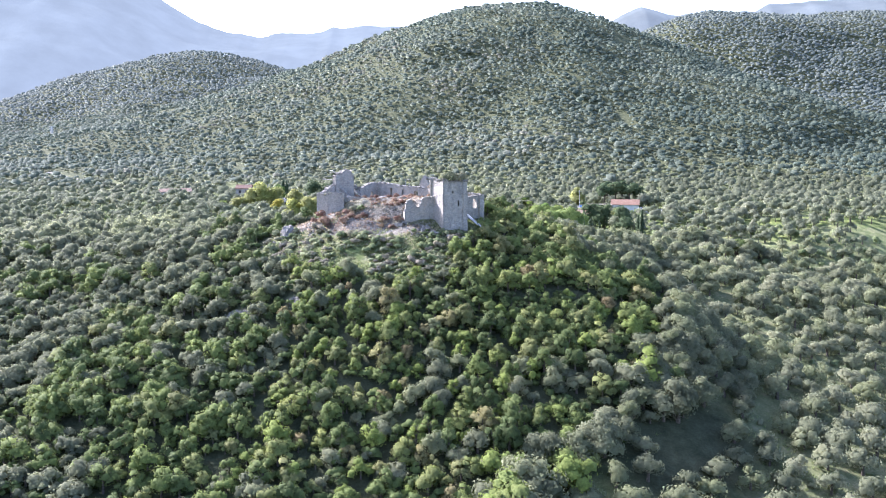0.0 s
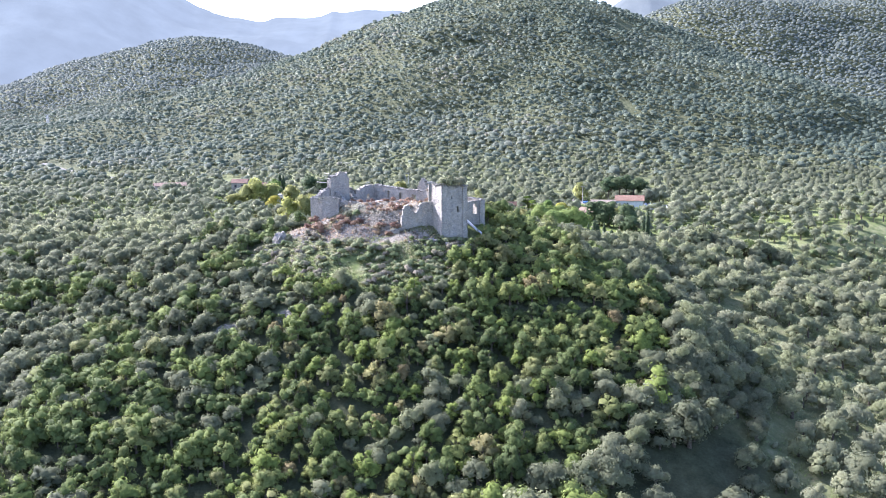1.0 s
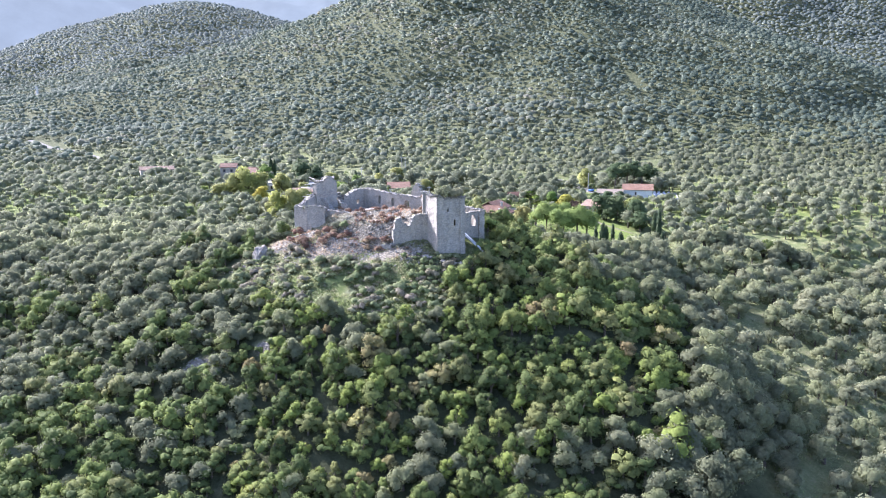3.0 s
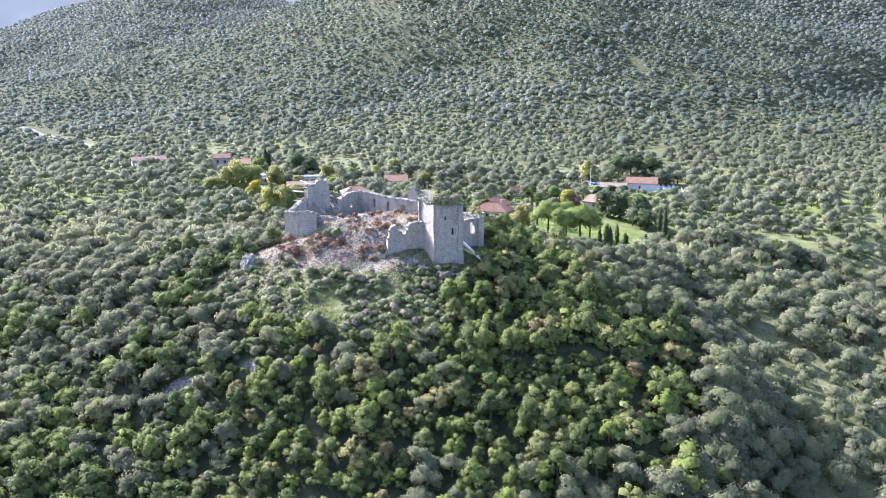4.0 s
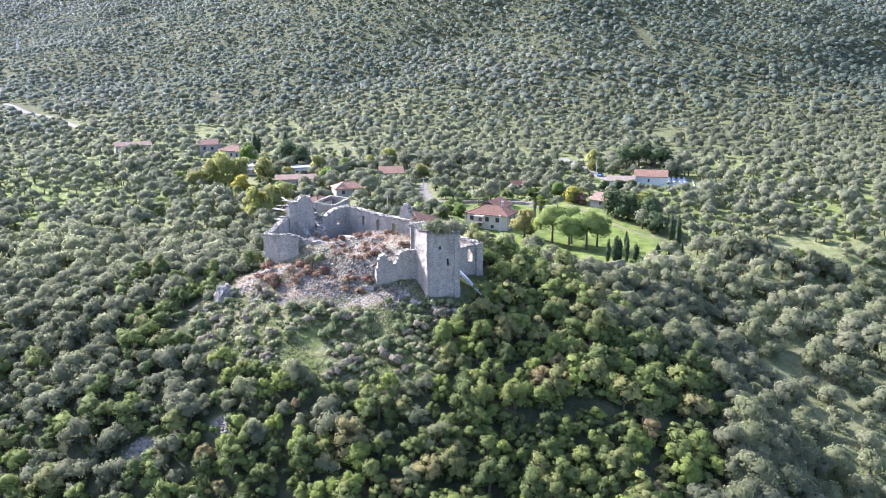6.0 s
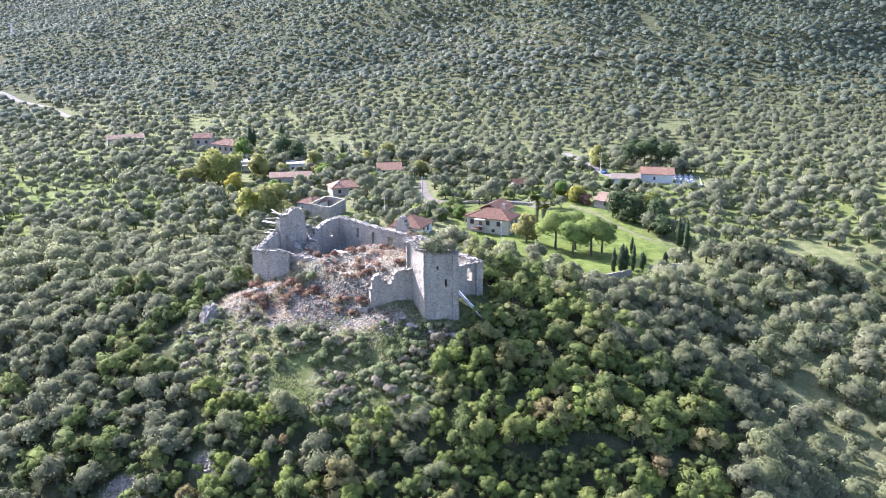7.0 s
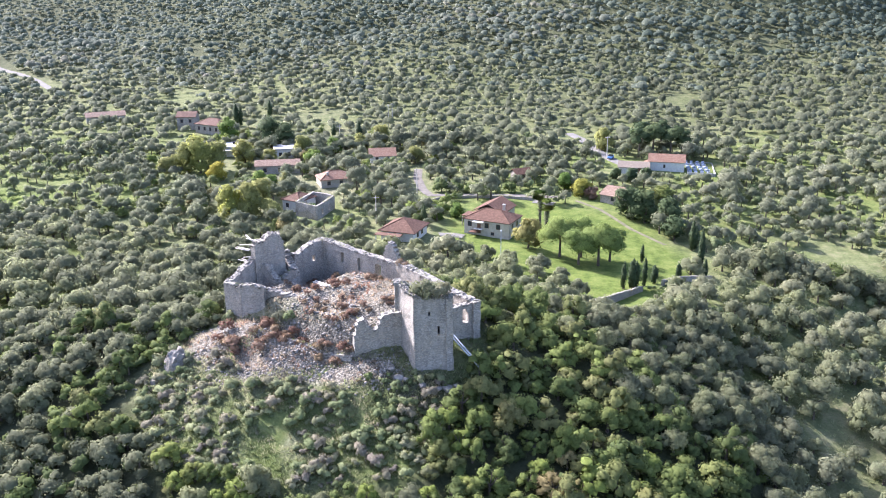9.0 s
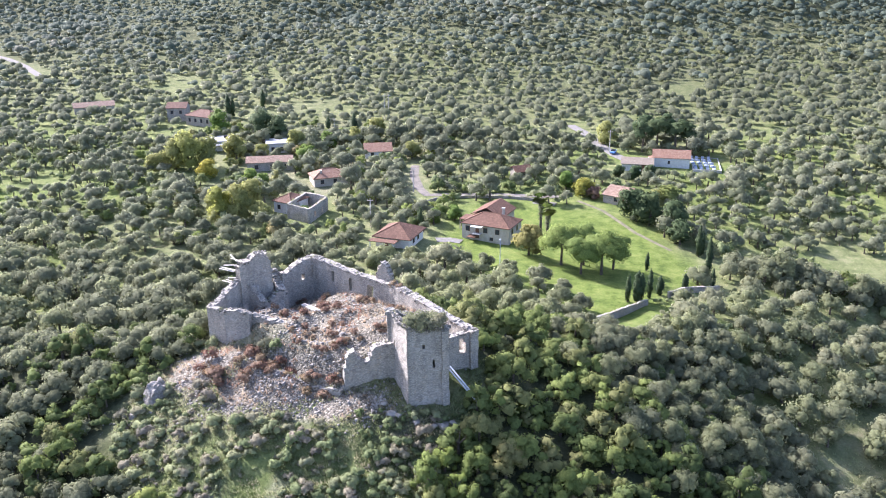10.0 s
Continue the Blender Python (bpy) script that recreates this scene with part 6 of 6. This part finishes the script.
single_and_stand("olive_tree", ox, oy, osz, T_OLIVE, T_OLIVE_L, M_OLIVE, M_OLIVE_S, "grey-green olive tree on the slope", "olive_wood", "dense grey-green olive trees on the slopes", (15, 196), 810, 2.3, 0.2)
single_and_stand("oak_tree", kx, ky, ksz, T_OAK, T_OAK_L, M_OAK, M_OAK_S, "dense green evergreen oak on the slope", "oak_wood", "dense green evergreen oaks on the knoll", (-4, 178), 830, 3.6, 0.18)

# undergrowth between the trunks, tinted dark for the shade of the gaps
T_UNDER = [crown(np.random.default_rng(735 + k), "bush", 30, 0.18) for k in range(4)]
X, Y = scatter(-130, 66, 126, 250, 4.0, 0.48, 814)
ok = open_ground(X, Y) & (X < grove_edge(Y) - 2) & (lane_dist(X, Y, [(-44, 216), (-39, 221)]) > 3.6)
for sx, sy, sr in SCREE:
    ok &= np.hypot(X - sx, Y - sy) > sr
X, Y = X[ok], Y[ok]
stand("undergrowth", "low green and brown bushes between the trees of the knoll", "shrubs", T_UNDER, X, Y, R3.uniform(0.9, 1.7, len(X)), M_OAK_S, 850, tint=R3.uniform(0.0, 0.3, len(X)), sink=0.1)

# olive groves of the plain
X, Y = scatter(-260, 260, 240, 420, 5.5, 0.44, 803)
dens = vnoise(X, Y, 34, 38) + 0.45 * vnoise(X, Y, 12, 39)
ok = open_ground(X, Y) & ~((X < grove_edge(Y)) & (Y < 252)) & ~((X > grove_edge(Y) + 6) & (Y < 300) & (X > 15)) & (dens > np.where(X > 60, -0.75, np.where((X < -75) & (Y > 320), -0.8 + 0.9 * (R3.random(len(X)) < 0.3), np.where((X < 10) & (Y > 300), -0.7, -0.62))))
X, Y = X[ok], Y[ok]
S = (0.8 + 0.8 * R3.random(len(X)) ** 1.2) * (1 + 0.25 * vnoise(X, Y, 18, 40)) * np.where((Y < 312) & (X < 10), 1.3, np.where(np.abs(X + 10) > 70, 0.88, 1.0))
tint = np.clip(0.5 + 0.45 * vnoise(X, Y, 40, 41) + R3.uniform(-0.35, 0.35, len(X)), 0, 1)
near = Y < 312
stand("olive_grove", "grey-green olive trees behind the castle", "trees", T_OLIVE_L, X[near], Y[near], S[near], M_OLIVE_S, 839, trunk=1.4, tint=tint[near])
stand("olive_grove", "grey-green olive groves across the valley floor", "trees", T_OLIVE_M, X[~near], Y[~near], S[~near] * 1.12, M_HAZY_OLIVE_S, 840, trunk=1.4, tint=tint[~near])
X, Y = scatter(-430, 430, 420, 760, 5.7, 0.48, 804)
dens = vnoise(X, Y, 42, 42) + 0.4 * vnoise(X, Y, 14, 43)
ok = open_ground(X, Y) & (dens > np.where(X > 20, -0.9, -0.65)) & (R3.random(len(X)) > smooth((Y - 520) / 220))
X, Y = X[ok], Y[ok]
S = 0.65 + 0.95 * R3.random(len(X)) ** 1.3
# Tint drops to the right as on the hill, shading put into colour.
stand("olive_grove", "distant grey-green olive groves at the hill's foot", "trees", T_OLIVE_F, X, Y, S, M_HAZY_OLIVE_S, 841, tint=np.clip(0.5 - 0.3 * smooth((X - 20) / 80) + 0.45 * vnoise(X, Y, 60, 44) + R3.uniform(-0.35, 0.35, len(X)), 0, 1))
# maquis on the hill
X, Y = scatter(-700, 700, 520, 1330, 5.1, 0.48, 805)
ok = (np.abs(X - 3) < 0.53 * (Y + 8) + 22) & (vnoise(X, Y, 25, 45) > -0.8) & (lane_dist(X, Y, LANES3) > 6) & (R3.random(len(X)) < 0.1 + smooth((Y - 520) / 200))
X, Y = X[ok], Y[ok]
# Lower tint on the right: the slope turned from the sun, as colour.
stand("maquis", "dark evergreen scrub covering the hill", "scrub", T_MAQUIS, X, Y, 0.9 + 1.5 * R3.random(len(X)) ** 1.6 + 0.35 * vnoise(X, Y, 30, 64), M_HAZY_MAQUIS_S, 842, flat_z=0.75, tint=np.clip(0.45 - 0.3 * smooth((X - 60) / 160) + 0.4 * vnoise(X, Y, 70, 46) + R3.uniform(-0.35, 0.35, len(X)), 0, 1))
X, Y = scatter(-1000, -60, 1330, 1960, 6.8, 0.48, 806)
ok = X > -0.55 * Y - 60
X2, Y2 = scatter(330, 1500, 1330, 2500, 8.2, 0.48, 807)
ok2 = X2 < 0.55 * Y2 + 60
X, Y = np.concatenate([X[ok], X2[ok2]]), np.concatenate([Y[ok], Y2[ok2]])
# High mean tint lightens the backlit far scrub through its colour.
stand("maquis", "evergreen scrub covering the farther hills", "scrub", T_FAR, X, Y, np.concatenate([R3.uniform(1.3, 2.8, int(ok.sum())), R3.uniform(1.6, 3.4, int(ok2.sum()))]), M_HAZY_SCRUB_S, 843, flat_z=0.75, tint=np.clip(0.75 + 0.3 * vnoise(X, Y, 90, 47) + R3.uniform(-0.2, 0.2, len(X)), 0, 1))

# low shrubs and grass on the castle slope
T_BUSH = [crown(np.random.default_rng(720 + k), "bush", 110, 0.14) for k in range(5)]
X, Y = scatter(-48, 14, 194, 250, 1.25, 0.48, 808)
ok = inside(X, Y, APRON) & ~inside(X, Y, YARD) & (vnoise(X, Y, 7, 48) + 0.5 * R3.uniform(-1, 1, len(X)) > 0.08) & (fan(X, Y) + 0.3 * vnoise(X, Y, 3, 57) < 0.45) & ~((X > -9) & (Y > 217))
X, Y = X[ok], Y[ok]
stand("low_shrubs", "low grey-green shrubs on the grassy castle slope", "shrubs", T_BUSH, X, Y, 0.35 + 1.05 * R3.random(len(X)) ** 2.2, M_SHRUB_S, 844, sink=0.1, tint=R3.uniform(0.22, 1.0, len(X)))
# scrub below the tower, its low tints deepening the shade there
X, Y = scatter(-10, 16, 201, 222, 1.35, 0.5, 816)
ok = inside(X, Y, [(-8.5, 216.6), (0, 214.0), (7, 214.6), (13, 221), (14, 208), (4, 203), (-6, 209)]) & (vnoise(X, Y, 4, 63) > -0.4)
X, Y = X[ok], Y[ok]
stand("tower_scrub", "low dark green scrub below the tower", "shrubs", T_BUSH, X, Y, R3.uniform(0.35, 0.85, len(X)), M_SHRUB_S, 852, tint=R3.uniform(0.0, 0.45, len(X)), sink=0.1)
# scrub between the village trees
X, Y = scatter(-200, 200, 250, 430, 6.6, 0.48, 809)
ok = (np.abs(X - 3) < 0.53 * (Y + 8) + 10) & ~inside(X, Y, LAWN) & (lane_dist(X, Y, LANES) > 2.6) & (lane_dist(X, Y, LANES2) > 2.8) & (vnoise(X, Y, 20, 49) + 0.5 * R3.uniform(-1, 1, len(X)) > -0.1)
for bx, by, br in BUILT:
    ok &= np.hypot(X - bx, Y - by) > br * 0.75
X, Y = X[ok], Y[ok]
T_BUSH_M = [crown(np.random.default_rng(740 + k), "bush", 50, 0.19) for k in range(4)]
stand("village_scrub", "green scrub and brambles between the village trees", "shrubs", T_BUSH_M, X, Y, R3.uniform(0.8, 2.0, len(X)), M_SHRUB_S, 845, tint=R3.uniform(0.0, 0.78, len(X)), sink=0.1)
X, Y = scatter(25, 150, 140, 300, 3.6, 0.48, 813)
ok = (np.abs(X - 3) < 0.53 * (Y + 8) + 10) & ~inside(X, Y, LAWN) & (X > grove_edge(Y)) & ~glade(X, Y) & (vnoise(X, Y, 16, 55) + 0.6 * R3.uniform(-1, 1, len(X)) > 0.1)
X, Y = X[ok], Y[ok]
stand("grove_weeds", "yellow-green weeds and brambles between the olive trees", "shrubs", T_BUSH_M, X, Y, R3.uniform(0.35, 1.0, len(X)), M_SHRUB_S, 849, tint=np.clip(0.5 + 0.4 * R3.uniform(-1, 1, len(X)), 0, 0.78), sink=0.15)
X, Y = scatter(-100, 6, 312, 440, 6.2, 0.48, 817)
ok = (gauss(X, Y, -42, 372, 40, 50) + 0.45 * R3.uniform(-1, 1, len(X)) > 0.45) & (lane_dist(X, Y, LANES) > 3.5)
for bx, by, br in BUILT:
    ok &= np.hypot(X - bx, np.where(Y < by, (Y - by) / 1.4, Y - by)) > br * 0.95
X, Y = X[ok], Y[ok]
stand("village_thicket", "green, yellowing and brown garden trees and thicket round the houses", "trees", T_OAK_L, X, Y, R3.uniform(0.55, 1.2, len(X)), M_OAK_S, 853, tint=R3.random(len(X)) ** 0.8, sink=0.3, trunk=1.2)
hx, hy = np.arange(2, 27, 1.5), 355.5 + R3.uniform(-0.6, 0.6, 17)
stand("hedge", "dark green hedge behind the garden wall", "hedge", T_BUSH_M, hx, hy, R3.uniform(1.4, 1.9, 17), M_OAK_S, 846, tint=R3.uniform(0.0, 0.4, 17), sink=0.1)


def tuft(seed):
    r = np.random.default_rng(seed)
    vs = []
    for i in range(7):
        a, lean = r.uniform(0, 6.28), r.uniform(0.2, 0.8)
        b = np.array([r.uniform(-0.25, 0.25), r.uniform(-0.25, 0.25), -0.05])
        d = np.array([math.cos(a), math.sin(a), 0]) * 0.07
        vs += [b - d, b + d, b + np.array([-math.sin(a) * lean, math.cos(a) * lean, r.uniform(0.3, 0.6)])]
    v = np.array(vs)
    return v, np.arange(21).reshape(-1, 3), unit(v * np.array([0.5, 0.5, 0]) + np.array([0, 0, 1.0]))


T_TUFT = [tuft(760 + k) for k in range(6)]
X, Y = scatter(-48, 14, 194, 250, 0.42, 0.5, 811)
ok = inside(X, Y, APRON) & ~inside(X, Y, YARD) & (fan(X, Y) + 0.3 * vnoise(X, Y, 3, 50) < 0.45) & (vnoise(X, Y, 4, 51) > -0.7)
X, Y = X[ok], Y[ok]
stand("grass_tufts", "tall green and straw-coloured grass on the castle slope", "grass", T_TUFT, X, Y, R3.uniform(0.4, 1.1, len(X)), M_GRASS_S, 847, tint=np.clip(0.58 + 0.45 * vnoise(X, Y, 5, 52) + R3.uniform(-0.3, 0.3, len(X)), 0, 1))
X, Y = scatter(24, 120, 138, 300, 1.15, 0.5, 815)
ok = (np.abs(X - 3) < 0.53 * (Y + 8) + 4) & ~inside(X, Y, LAWN) & (X > grove_edge(Y) + 1) & ~glade(X, Y) & (vnoise(X, Y, 7, 58) + 0.4 * R3.uniform(-1, 1, len(X)) > 0.15)
X, Y = X[ok], Y[ok]
stand("grove_grass", "straw and green grass between the olive rows", "grass", T_TUFT, X, Y, R3.uniform(0.6, 1.3, len(X)), M_GRASS_S, 851, tint=np.clip(0.38 + 0.45 * vnoise(X, Y, 9, 59) + R3.uniform(-0.25, 0.25, len(X)), 0, 1))
X, Y = scatter(-44, 6, 208, 254, 0.7, 0.5, 812)
ok = (inside(X, Y, YARD) | (fan(X, Y) > 0.4)) & (vnoise(X, Y, 3, 53) + 0.5 * R3.uniform(-1, 1, len(X)) > 0.0)
X, Y = X[ok], Y[ok]
stand("dry_weeds", "rust and straw-coloured dry weeds among the fallen stones", "weeds", T_TUFT, X, Y, R3.uniform(0.5, 1.3, len(X)), M_STRAW_S, 848, tint=np.clip(0.45 + 0.5 * vnoise(X, Y, 3, 54) + R3.uniform(-0.3, 0.3, len(X)), 0, 1))
hd = np.array([h for h in WALL_HEADS if h[1] > 214])
pk = R3.integers(0, len(hd), 700)
f = R3.uniform(0.1, 0.9, 700)
X, Y = hd[pk, 0] * (1 - f) + hd[pk, 2] * f, hd[pk, 1] * (1 - f) + hd[pk, 3] * f
ok = vnoise(X, Y, 4, 56) > 0.05
X, Y, Z = X[ok], Y[ok], hd[pk, 4][ok]
tv = [T_TUFT[i % 6][0] * R3.uniform(0.5, 1.1) + (x, y, z - 0.15) for i, (x, y, z) in enumerate(zip(X, Y, Z))]
hg = new("wall_head_grass", mesh_from("wall_head_grass", np.concatenate(tv), np.arange(21 * len(tv)).reshape(-1, 3), M_GRASS_S, normals=np.tile(np.array([0, 0, 1.0]), (21 * len(tv), 1)), face_attr={"tint": R3.uniform(0.2, 1, 7 * len(tv))}))
hg.parent = castle
tagged(hg, "dry green grass growing along the wall tops", kind="stuff")
# boulders at the tower foot
for k, (x, y, q) in enumerate(((-2.4, 214.2, 0.7), (-1.4, 214.0, 0.5), (1.2, 213.2, 0.6), (3.8, 212.8, 0.5), (5.2, 213.0, 0.8), (-3.6, 215.6, 0.4), (6.6, 213.6, 0.5))):
    r = np.random.default_rng(900 + k)
    bm = bmesh.new()
    bmesh.ops.create_icosphere(bm, subdivisions=2, radius=q)
    for v in bm.verts:
        v.co = Vector((v.co.x * 1.25, v.co.y, v.co.z * 0.7)) * (1 + 0.35 * noise.noise(v.co * 1.6 + Vector((k * 5, 0, 0))))
    ob = thing("boulder", Matrix.LocRotScale((x, y, gz(x, y) + 0.1), Euler((0, 0, r.uniform(0, 6.28))), None), "pale grey boulder at the foot of the tower", "boulder", "boulders below the tower")
    part("rock", bm, M_ROCK, ob)
